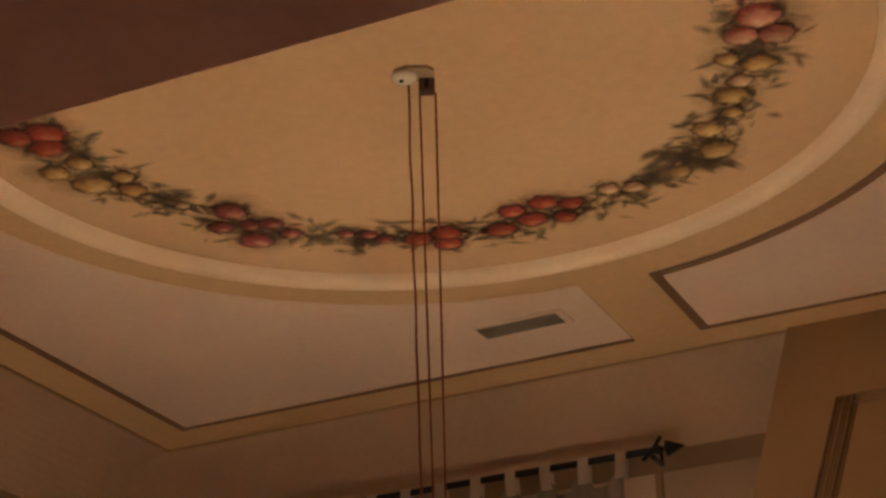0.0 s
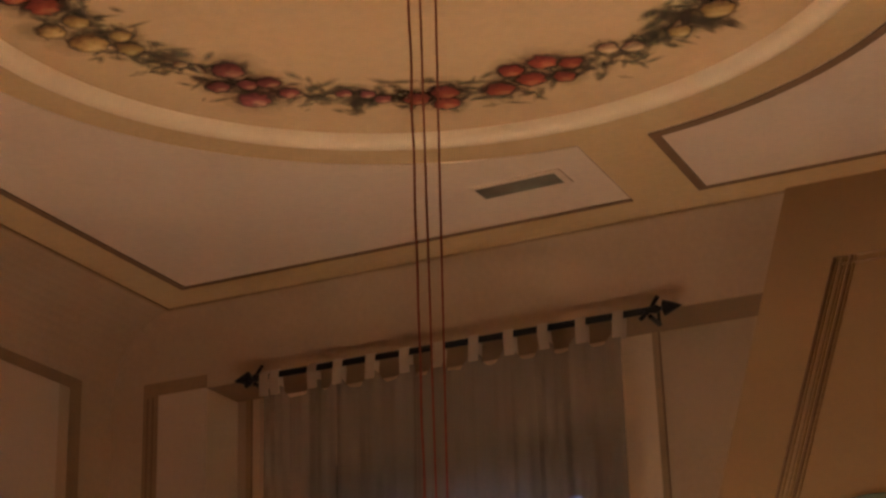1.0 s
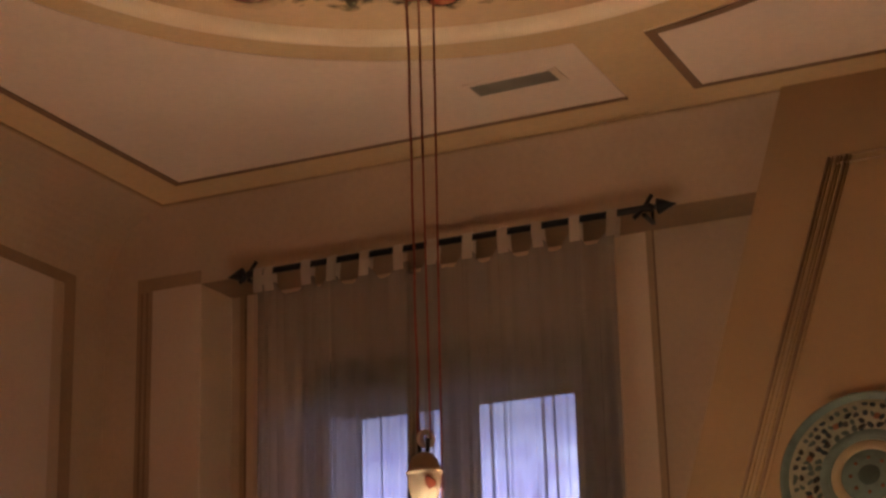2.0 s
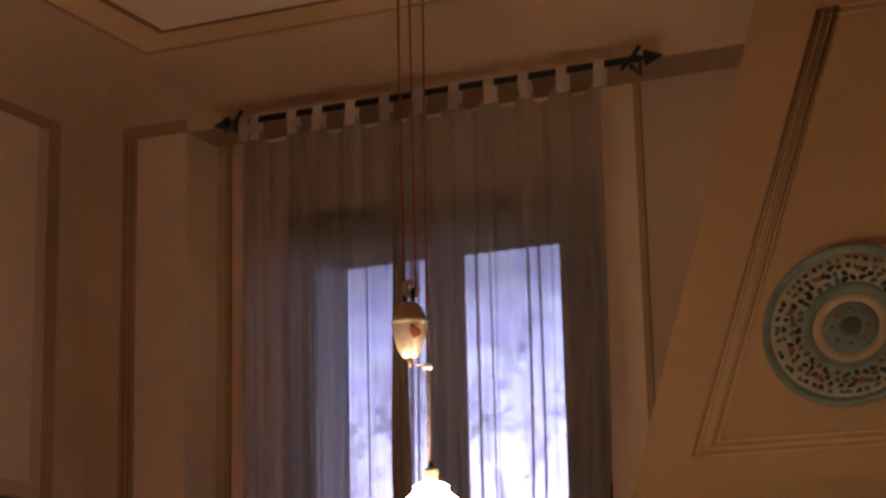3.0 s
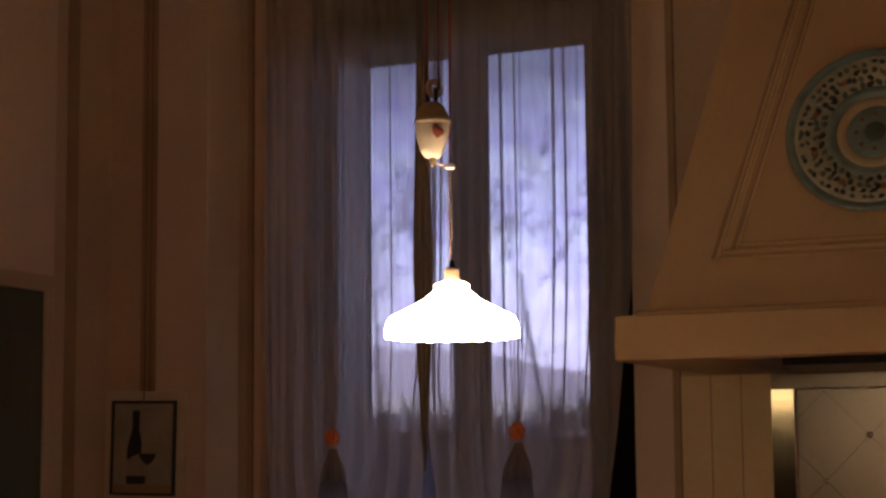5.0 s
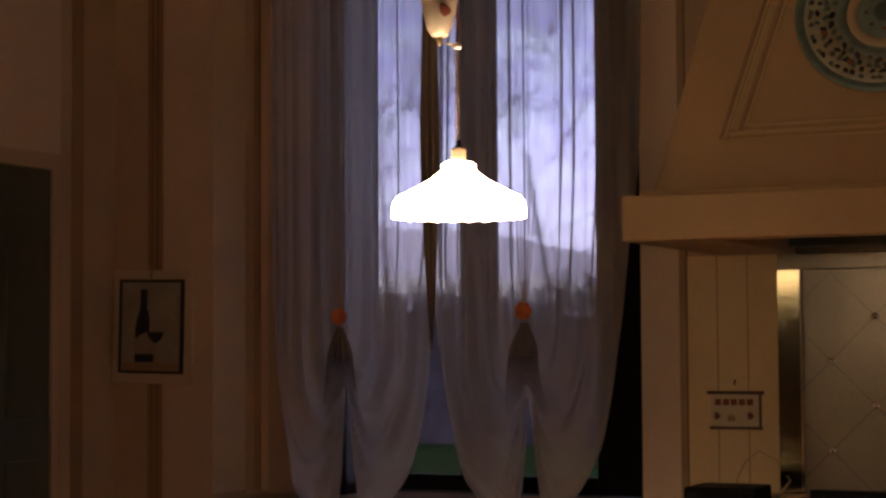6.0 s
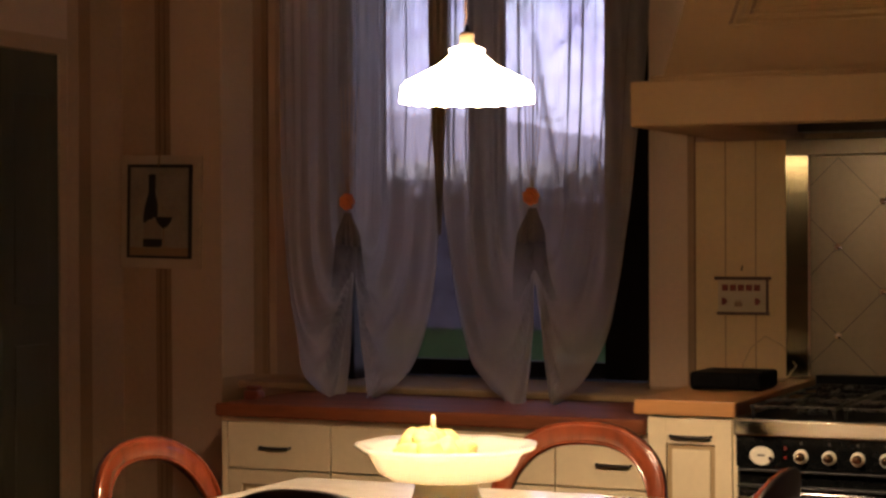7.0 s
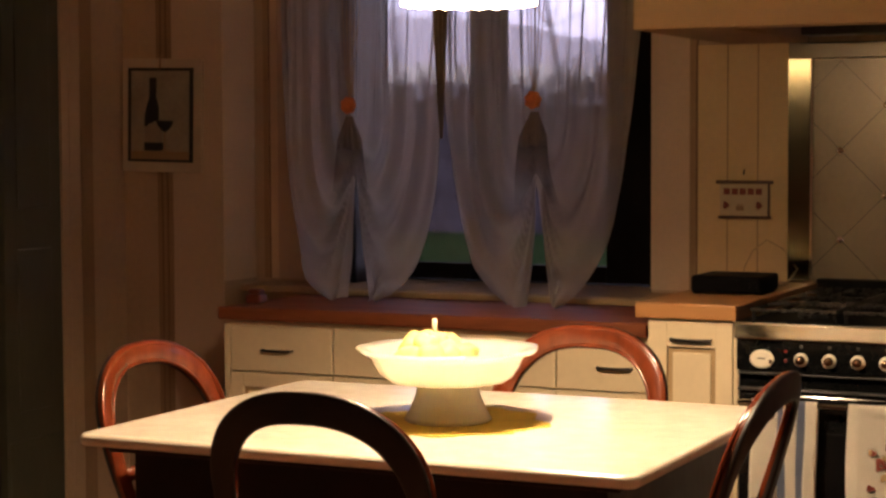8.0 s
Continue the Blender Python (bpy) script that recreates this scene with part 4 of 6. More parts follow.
def lobe(parent, inner, outer, tie, waves, phase, tabs):
    """Half a curtain: straight folds from the rod that swing up to the tie, and a rounded lobe that hangs below it."""
    nu, nv = 400, 100
    bottom = 0.868
    verts, faces = [], []
    wide = abs(outer[0][1] - tie[0])
    rr = random.Random(int(100 * phase))
    pleats = [((k + rr.uniform(0.15, 0.85)) / 8, rr.choice((0.006, 0.008, 0.012, 0.018)) / wide) for k in range(8)]
    for j in range(nv + 1):
        v = j / nv
        for i in range(nu + 1):
            s = i / nu
            top = CZ - 0.050
            near = min(abs((tie[0] + (outer[0][1] - tie[0]) * s) - t) for t in tabs)
            top -= 0.052 * smooth01(0.012, 0.055, near)
            z = top + (bottom + 0.006 * math.sin(9 * s + phase) - top) * v
            a = along(inner, z)
            below = smooth01(tie[1] + 0.25, tie[1] - 0.20, z)
            u, lap = s, 0.0
            for k, deep in pleats:           # narrow pleats where the cloth doubles back over itself
                d = s - k - 0.010 * math.sin(2.1 * z + 9 * k)
                u += (1 - below) * deep * (s - smooth01(-0.0045, 0.0045, d))
                if abs(d) < 0.012:
                    lap += (1 - below) * 0.004 * math.sin(math.pi * d / 0.012)
            x = a + (along(outer, z) - a) * u
            h, k = abs(x - tie[0]), max(tie[1] - 0.02 - z, 0.0)
            q = (h + k * k / (13 * max(h, 0.012))) / wide
            if q > 1.1:
                q = 1.1 + 0.55 * math.log(q / 1.1)
            f = 2 * math.pi * waves * q + phase
            folds = math.sin(f) + 0.35 * math.sin(2.3 * f + 1.3 * phase)
            amp = (0.006 + 0.007 * smooth01(CZ, CZ - 1.0, z)) * (1 - below) + 0.028 * below * smooth01(0.0, 0.05, h) * (1 - 0.6 * smooth01(1.15, 0.88, z))
            y = CY + amp * folds + lap
            y -= 0.045 * below * math.sin(math.pi * s) * smooth01(0, 0.6, tie[1] - z)
            out = 0.085 * smooth01(1.30, 0.88, z)
            x, y = x * (1 - out / CY), y - out
            verts.append((x, y, z))
    for j in range(nv):
        for i in range(nu):
            k = j * (nu + 1) + i
            faces.append((k, k + 1, k + nu + 2, k + nu + 1))
    me = bpy.data.meshes.new("cloth")
    me.from_pydata(verts, [], faces)
    me.materials.append(M_SHEER)
    me.polygons.foreach_set("use_smooth", [True] * len(faces))
    ob = new("cloth", me)
    ob.parent = parent
    ob.matrix_parent_inverse = parent.matrix_basis.inverted()
    return ob


def curtain(tie, tabs, edges, seed):
    west, slit_w, slit_e, east = edges
    cur = base("curtain", (tie[0], CY, 0.87), "sheer greyish white tab curtain tied up into two lobes", "curtain", "window curtains")
    lobe(cur, slit_w, west, tie, 3.3, 0.7 + seed, tabs)
    lobe(cur, slit_e, east, tie, 3.7, 2.1 + seed, tabs)
    for k, t in enumerate(tabs):
        bm = bmesh.new()
        w, lean = 0.020, 0.006 * math.sin(5 * k + seed)
        pts = [(t, CY - 0.017, CZ - 0.085), (t + lean, CY - 0.019, CZ - 0.02), (t + lean, CY - 0.014, CZ + 0.012), (t + lean, CY, CZ + 0.018),
               (t + lean, CY + 0.014, CZ + 0.012), (t + lean, CY + 0.019, CZ - 0.02), (t, CY + 0.017, CZ - 0.085)]
        part("tab", ribbon(bm, pts, w), M_TAB, cur)
    # the gathered middle below the tie: a pleated bell that runs out in two tails beside the slit
    verts, faces = [], []
    nu, nv = 64, 28
    for j in range(nv + 1):
        for i in range(nu + 1):
            u = 2 * i / nu - 1
            drop = (0.215 + 0.16 * abs(u) ** 1.2 - 0.05 * max(abs(u) - 0.75, 0) / 0.25) * j / nv
            half = 0.013 + 0.034 * smooth01(-0.02, 0.10, drop) + 0.032 * (drop / 0.30) ** 1.6
            y = CY - 0.052 - 0.016 * math.sin(math.pi * j / nv) * (1 - 0.5 * u * u) - 0.0045 * math.cos(11 * u + 1.5 * math.sin(3 * u + seed)) * smooth01(0, 0.1, drop) + 0.030 * (j / nv) ** 3
            verts.append((tie[0] + u * half + 0.004 * math.sin(14 * drop + seed), y, tie[1] - 0.040 - drop))
    for j in range(nv):
        for i in range(nu):
            k = j * (nu + 1) + i
            faces.append((k, k + 1, k + nu + 2, k + nu + 1))
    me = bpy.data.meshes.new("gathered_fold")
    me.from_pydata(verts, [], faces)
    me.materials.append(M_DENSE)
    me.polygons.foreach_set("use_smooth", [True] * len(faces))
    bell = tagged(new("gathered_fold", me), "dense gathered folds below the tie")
    bell.parent, bell.matrix_parent_inverse = cur, cur.matrix_basis.inverted()
    for k in range(5):
        dx = (k - 2) * 0.016
        part("tie_string", tube([(tie[0], CY - 0.048, tie[1] + 0.01), (tie[0] + dx * 0.6, CY - 0.044, tie[1] + 0.12), (tie[0] + dx * 1.2, CY - 0.030, tie[1] + 0.42)], 0.0016, 5),
             M_BAND, cur)
    bm = bmesh.new()
    for k in range(7):
        a = 2 * math.pi * k / 7 + seed
        disc(bm, Matrix.Translation((tie[0] + 0.019 * math.cos(a), CY - 0.056, tie[1] + 0.019 * math.sin(a))) @ Matrix.Rotation(math.pi / 2, 4, "X"), 0.0135, 0.0135, 0.010, 12)
    disc(bm, Matrix.Translation((tie[0], CY - 0.060, tie[1])) @ Matrix.Rotation(math.pi / 2, 4, "X"), 0.015, 0.015, 0.012, 14)
    part("flower_tie", bm, M_ORANGE, cur, "orange felt flower", True)
    return cur


def ribbon(bm, pts, half):
    """A strap 2 mm thick along points, with its width along x."""
    th = 0.0015
    n = len(pts)
    out, inn = [], []
    for k, p in enumerate(pts):
        q = Vector(p)
        a, b = Vector(pts[max(k - 1, 0)]), Vector(pts[min(k + 1, n - 1)])
        t = (b - a).normalized()
        nor = Vector((0, t.z, -t.y)) * th
        out.append((bm.verts.new(q + Vector((-half, 0, 0)) - nor), bm.verts.new(q + Vector((half, 0, 0)) - nor)))
        inn.append((bm.verts.new(q + Vector((-half, 0, 0)) + nor), bm.verts.new(q + Vector((half, 0, 0)) + nor)))
    for k in range(n - 1):
        bm.faces.new((out[k][0], out[k][1], out[k + 1][1], out[k + 1][0]))
        bm.faces.new((inn[k][1], inn[k][0], inn[k + 1][0], inn[k + 1][1]))
        bm.faces.new((out[k][1], inn[k][1], inn[k + 1][1], out[k + 1][1]))
        bm.faces.new((inn[k][0], out[k][0], out[k + 1][0], inn[k + 1][0]))
    return bm


west_curtain = curtain((-3.228, 1.572), TABS_WEST,
                       (((3.6, -3.545), (1.9, -3.545), (1.41, -3.532), (1.23, -3.512), (1.08, -3.480), (0.94, -3.436), (0.865, -3.360)),
                        ((1.32, -3.230), (0.92, -3.266), (0.86, -3.278)), ((1.32, -3.230), (0.92, -3.186), (0.86, -3.174)),
                        ((3.6, -2.830), (2.0, -2.838), (1.70, -2.864), (1.34, -2.898), (1.05, -2.959), (0.97, -3.000), (0.90, -3.070), (0.86, -3.150))), 0.0)
curtain((-2.502, 1.582), TABS_EAST,
        (((3.6, -2.836), (2.0, -2.868), (1.70, -2.874), (1.34, -2.826), (1.01, -2.757), (0.94, -2.708), (0.86, -2.628)),
         ((1.29, -2.512), (0.88, -2.543), (0.86, -2.549)), ((1.29, -2.512), (0.88, -2.455), (0.86, -2.448)),
         ((3.6, -2.070), (2.2, -2.092), (1.75, -2.130), (1.46, -2.170), (1.23, -2.222), (1.10, -2.250), (0.94, -2.335), (0.86, -2.430))), 1.9)
# the doubled inner edge of the west curtain, where the two panels meet
FOLD = ((3.45, 0.014), (2.59, 0.026), (2.21, 0.034), (1.90, 0.026), (1.66, 0.014), (1.45, 0.003))
bm = bmesh.new()
rows = []
for j in range(61):
    z = 3.45 - 2.0 * j / 60
    half = along(FOLD, z)
    rows.append([bm.verts.new((-2.856 + half * u + 0.004 * math.sin(2.2 * z), CY - 0.055 - 0.010 * math.cos(8 * u + 0.6 * z), z)) for u in [i / 8 - 1 for i in range(17)]])
for a, b in zip(rows, rows[1:]):
    for i in range(16):
        bm.faces.new((a[i], a[i + 1], b[i + 1], b[i]))
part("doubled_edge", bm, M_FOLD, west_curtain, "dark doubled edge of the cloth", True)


# ---------------------------------------------------------------- cooker hood
HX, KX = -0.95, -1.17             # middle of the hood, middle of the cooker
hood = base("cooker_hood", (HX, YB, 1.777), "plastered chimney hood with a thick mantel shelf", "cooker hood")
bm = bmesh.new()
b0, b1 = (0.905, 5.500, 1.930), (0.469, 6.036, ZC)   # half width, front, height: foot and head of the sloping breast
quad = []
for half, y, z in (b0, b1):
    quad.append([bm.verts.new((HX - half, y, z)), bm.verts.new((HX + half, y, z)), bm.verts.new((HX + half, YB - 0.002, z)), bm.verts.new((HX - half, YB - 0.002, z))])
for i in range(4):
    j = (i + 1) % 4
    bm.faces.new((quad[0][i], quad[0][j], quad[1][j], quad[1][i]))
bm.faces.new(quad[0][::-1])
bm.faces.new(quad[1])
part("breast", bm, M_HOOD, hood)
part("mantel", boxes((HX - 0.977, HX + 0.977, 5.400, 5.500, 1.777, 1.916), (HX - 0.977, -1.640, 5.501, YB - 0.002, 1.777, 1.916),
                     (HX + 0.917, HX + 0.977, 5.501, YB - 0.002, 1.777, 1.916), (-1.639, HX + 0.916, 5.501, YB - 0.002, 1.875, 1.916), bev=0.006), M_HOOD, hood)
part("mantel_cove", boxes((HX - 0.935, HX + 0.935, 5.462, YB - 0.002, 1.912, 1.936), bev=0.008), M_HOOD, hood)

# frame moulding on the sloping front
slope = Vector((0, b1[1] - b0[1], b1[2] - b0[2]))
e2 = slope.normalized()
n2 = Vector((0, -e2.z, e2.y))


def on_breast(u, v, lift):
    """u across from the middle, v up the slope, lift off the face."""
    return Vector((HX + u, b0[1], b0[2])) + e2 * v + n2 * lift


def rib(u0, v0, u1, v1, r, mat):
    part("moulding_rib", tube([on_breast(u0, v0, 0.003), on_breast(u1, v1, 0.003)], r, 8, up=tuple(n2)), mat, hood, smooth=True)


FV0, FV1, FU0, FU1 = 0.165, 1.735, 0.700, 0.305
for s in (-1, 1):
    for k in range(3):
        d = -0.030 * k
        # dark colour on these ribs stands in for the moulding's shaded grooves
        rib(s * (FU0 + d), FV0 - d * 0.3, s * (FU1 + d), FV1, 0.0060, M_LINE_SOFT if k == 1 else M_LINE)
        rib(s * (FU0 + d - 0.012), FV0 - d * 0.3, s * (FU1 + d - 0.012), FV1, 0.0055, M_HOOD)
for k in range(3):
    rib(-FU0 + 0.03 * k, FV0 + 0.022 * k, FU0 - 0.03 * k, FV0 + 0.022 * k, 0.008 if k == 1 else 0.005, M_HOOD)
for k in range(2):
    rib(-FU1 + 0.02 * k, FV1 - 0.03 * k, FU1 - 0.02 * k, FV1 - 0.03 * k, 0.005, M_BAND)
part("extractor", boxes((-1.636, -0.640, 6.280, 6.396, 1.796, 1.874), bev=0.004), M_DARKSTEEL, hood, "dark steel extractor inside the hood")
part("extractor_rim", boxes((-1.636, -0.640, 6.270, 6.279, 1.858, 1.874), bev=0.002), M_DARKSTEEL, hood)

# ---------------------------------------------------------------- majolica plate on the hood
PV = 0.545
pc = on_breast(-0.206, PV, 0.0)
plate = base("wall_plate", tuple(pc), "round green and cream majolica plate with leaf pattern", "plate")
PM = Matrix.Translation(on_breast(-0.206, PV, 0.004)) @ Matrix((Vector((1, 0, 0)), e2, n2)).transposed().to_4x4() @ Matrix.Scale(1.035, 4)
PR = 0.262
part("dish", turned(lathe([(0.0, 0.0), (0.14, 0.0), (0.20, 0.010), (PR - 0.008, 0.026), (PR, 0.036), (PR - 0.002, 0.044), (PR - 0.007, 0.048), (PR - 0.013, 0.047), (PR - 0.022, 0.041), (PR - 0.034, 0.034)], 64), PM), M_PLATE_GREEN, plate, smooth=True)


def plate_ring(name, r0, r1, h0, h1, mat):
    bm = lathe([(r0, h0), (r0 + 0.002, h0 + 0.003), (r1 - 0.002, h1 + 0.003), (r1, h1)], 64)
    part(name, turned(bm, PM), mat, plate, smooth=True)


plate_ring("rim_band", 0.145, 0.234, 0.017, 0.037, M_PLATE_CREAM)
plate_ring("inner_band", 0.120, 0.147, 0.014, 0.018, M_PLATE_BAND)
plate_ring("pale_ring", 0.084, 0.113, 0.012, 0.014, M_PLATE_SAND)
plate_ring("dark_ring", 0.115, 0.122, 0.013, 0.015, M_PLATE_BAND)
part("centre", turned(lathe([(0.0, 0.017), (0.077, 0.016), (0.082, 0.012)], 40), PM), M_PLATE_BAND, plate, smooth=True)
part("centre_dot", turned(lathe([(0.0, 0.021), (0.028, 0.020), (0.033, 0.016)], 24), PM), M_PLATE_LEAF, plate, smooth=True)
for k in range(8):
    a = 2 * math.pi * k / 8
    bm = disc(bmesh.new(), PM @ Matrix.Translation((0.055 * math.cos(a), 0.055 * math.sin(a), 0.0165)), 0.006, 0.006, 0.002, 12)
    part("rosette_petal", bm, M_PLATE_RUST, plate, smooth=True)
rnd = random.Random(21)


def painted(name, r, a, turn, long, wide, mat, lift=0.0):
    h = 0.020 + (r - 0.145) / 0.085 * 0.018 + lift
    m = PM @ Matrix.Translation((r * math.cos(a), r * math.sin(a), h)) @ Matrix.Rotation(turn, 4, "Z")
    part(name, disc(bmesh.new(), m, long, wide, 0.002, 10, 0.1), mat, plate, smooth=True)


for ring, (r, count) in enumerate(((0.156, 34), (0.176, 40), (0.197, 44), (0.220, 50))):
    for k in range(count):
        a = 2 * math.pi * (k + 0.5 * (ring % 2)) / count + rnd.uniform(-0.035, 0.035)
        if 0 < ring < 3 and abs((a * 9 / (2 * math.pi) + 0.5) % 1 - 0.5) < 0.15:
            continue
        painted("painted_leaf", r + rnd.uniform(-0.004, 0.004), a, a + rnd.choice((-0.8, 0.8, 0.2)) + rnd.uniform(-0.3, 0.3), rnd.uniform(0.0115, 0.0160), rnd.uniform(0.0068, 0.0092),
                M_PLATE_BLUE if rnd.random() < 0.6 else M_PLATE_LEAF)
for k in range(9):
    a = 2 * math.pi * k / 9
    painted("painted_flower", 0.187, a, a, 0.0145, 0.012, M_PLATE_RUST)
    painted("painted_leaf", 0.183, a - 0.085, a - 0.6, 0.012, 0.008, M_PLATE_BLUE, 0.001)
    painted("painted_leaf", 0.190, a + 0.075, a + 0.5, 0.011, 0.006, M_PLATE_LEAF, 0.001)

# ---------------------------------------------------------------- wall behind the cooker
splash = base("splashback", (KX, YB, 0.95), "quilted steel splashback with studs behind the cooker", "splashback")
SX0, SX1 = -1.617, KX - (-1.617 - KX)
for x0, x1, z0, z1 in ((SX0 - 0.084, SX0 - 0.006, 0.952, 1.719), (SX1 + 0.006, SX1 + 0.084, 0.952, 1.719)):
    part("side_strip", prism([(x0, YB - 0.001), (x0, YB - 0.0305), (x1, YB - 0.0222), (x1, YB - 0.001)], z0, z1), M_STRIP, splash)
part("top_strip", boxes((SX0 - 0.084, SX1 + 0.084, YB - 0.030, YB - 0.001, 1.719, 1.776), bev=0.004), M_SPLASH, splash)
part("trim_edge", boxes((SX0 - 0.006, SX0 + 0.004, YB - 0.034, YB - 0.020, 0.955, 1.722), bev=0.002), M_CHROME, splash)
SP = 0.1535
verts, faces = [], []
NX, NZ = 120, 100
for j in range(NZ + 1):
    for i in range(NX + 1):
        x, z = SX0 + (SX1 - SX0) * i / NX, 0.952 + 0.764 * j / NZ
        dx, dz = x + 1.519, z - 1.096
        puff = 0.0005 * math.sqrt(abs(math.sin(math.pi * (dz - dx) / (2 * SP)) * math.sin(math.pi * (dz + dx) / (2 * SP))))
        verts.append((x, YB - 0.020 - puff, z))
for j in range(NZ):
    for i in range(NX):
        k = j * (NX + 1) + i
        faces.append((k, k + 1, k + NX + 2, k + NX + 1))
me = bpy.data.meshes.new("sheet")
me.from_pydata(verts, [], faces)
me.materials.append(M_SPLASH)
me.polygons.foreach_set("use_smooth", [True] * len(faces))
sheet = new("sheet", me)
sheet.parent, sheet.matrix_parent_inverse = splash, splash.matrix_basis.inverted()
part("sheet_back", boxes((SX0, SX1, YB - 0.019, YB - 0.001, 0.952, 1.716)), M_SPLASH, splash)
for i in range(-1, 7):
    for j in range(-1, 6):
        if (i + j) % 2:
            continue
        x, z = -1.519 + SP * i, 1.096 + SP * j
        if SX0 + 0.02 < x < SX1 - 0.02 and 0.97 < z < 1.70:
            bm = turned(lathe([(0.0145, 0.0), (0.0142, 0.004), (0.0125, 0.0085), (0.0088, 0.012), (0.004, 0.0138), (0.0, 0.0142)], 14), Matrix.Translation((x, YB - 0.020, z)) @ Matrix.Rotation(math.pi / 2, 4, "X"))
            part("stud", bm, M_STUD, splash, smooth=True)
for c in range(-12, 16):
    for s in (1, -1):
        # near-black rods draw the creases' dark along both diagonals, cut to the sheet
        zc0 = 1.096 + 2 * SP * c
        ends = []
        for x in (SX0 + 0.004, SX1 - 0.004):
            ends.append((x, zc0 + s * (x + 1.519)))
        (xa, za), (xb, zb) = ends
        lo, hi = 0.958, 1.712
        if max(za, zb) <= lo or min(za, zb) >= hi:
            continue

        def at_z(z):
            return xa + (z - za) / (zb - za) * (xb - xa)

        if not lo <= za <= hi:
            zz = lo if za < lo else hi
            xa2, za2 = at_z(zz), zz
        else:
            xa2, za2 = xa, za
        if not lo <= zb <= hi:
            zz = lo if zb < lo else hi
            xb2, zb2 = at_z(zz), zz
        else:
            xb2, zb2 = xb, zb
        part("crease", tube([(xa2, YB - 0.0205, za2), (xb2, YB - 0.0205, zb2)], 0.0013, 4), M_IRON, splash)

strip("back_panel", (-2.034, -1.702, YB - 0.006, YB, 0.945, 1.776), M_BOARD, "pale boarded panel between window and cooker", "wall panel")
for x in (-1.925, -1.815):
    strip("panel_groove", (x - 0.002, x + 0.002, YB - 0.008, YB - 0.005, 0.945, 1.776), M_LINE_SOFT, "thin groove in the boarded panel", "groove")

# embroidered hanging
hang = base("wall_hanging", (-1.86, YB - 0.012, 1.16), "small linen wall hanging with red stitched motifs", "wall hanging")
part("linen", boxes((-1.950, -1.768, YB - 0.016, YB - 0.009, 1.172, 1.288), bev=0.002), M_CLOTHSIGN, hang)
part("hanging_rod", tube([(-1.962, YB - 0.016, 1.292), (-1.758, YB - 0.016, 1.292)], 0.0065, 8), M_BROWNROD, hang)
part("lower_rod", tube([(-1.954, YB - 0.016, 1.168), (-1.764, YB - 0.016, 1.168)], 0.0055, 8), M_BROWNROD, hang)
part("side_border", boxes((-1.776, -1.767, YB - 0.0185, YB - 0.0155, 1.172, 1.288)), M_BROWNROD, hang)
part("hook", tube([(-1.862, YB - 0.009, 1.335), (-1.862, YB - 0.02, 1.330), (-1.862, YB - 0.02, 1.318)], 0.003, 6), M_IRON, hang)
for k in range(5):
    x = -1.935 + 0.029 * k
    part("stitched_bar", boxes((x, x + 0.022, YB - 0.0185, YB - 0.0155, 1.248, 1.270)), M_STITCH, hang)
for x in (-1.940, -1.820):
    part("stitched_motif", disc(bmesh.new(), Matrix.Translation((x + 0.012, YB - 0.016, 1.210)) @ Matrix.Rotation(math.pi / 2, 4, "X"), 0.011, 0.013, 0.002, 10, 0.2), M_STITCH, hang)
part("stitched_pot", boxes((-1.890, -1.862, YB - 0.0185, YB - 0.0155, 1.192, 1.208), (-1.884, -1.879, YB - 0.0185, YB - 0.0155, 1.208, 1.216), (-1.873, -1.868, YB - 0.0185, YB - 0.0155, 1.208, 1.216)), M_BAND, hang)

# ---------------------------------------------------------------- low cabinets and counters
def handle(parent, x0, x1, y, z):
    pts = [(x0, y, z + 0.003), (x0 + 0.003, y - 0.014, z + 0.002), (x0 + 0.022, y - 0.017, z + 0.001), ((x0 + x1) / 2, y - 0.0175, z + 0.0005),
           (x1 - 0.022, y - 0.017, z + 0.001), (x1 - 0.003, y - 0.014, z + 0.002), (x1, y, z + 0.003)]
    return part("handle", tube(pts, 0.0050, 8), M_IRON, parent, "dark arched iron handle", True)


CF = 5.585


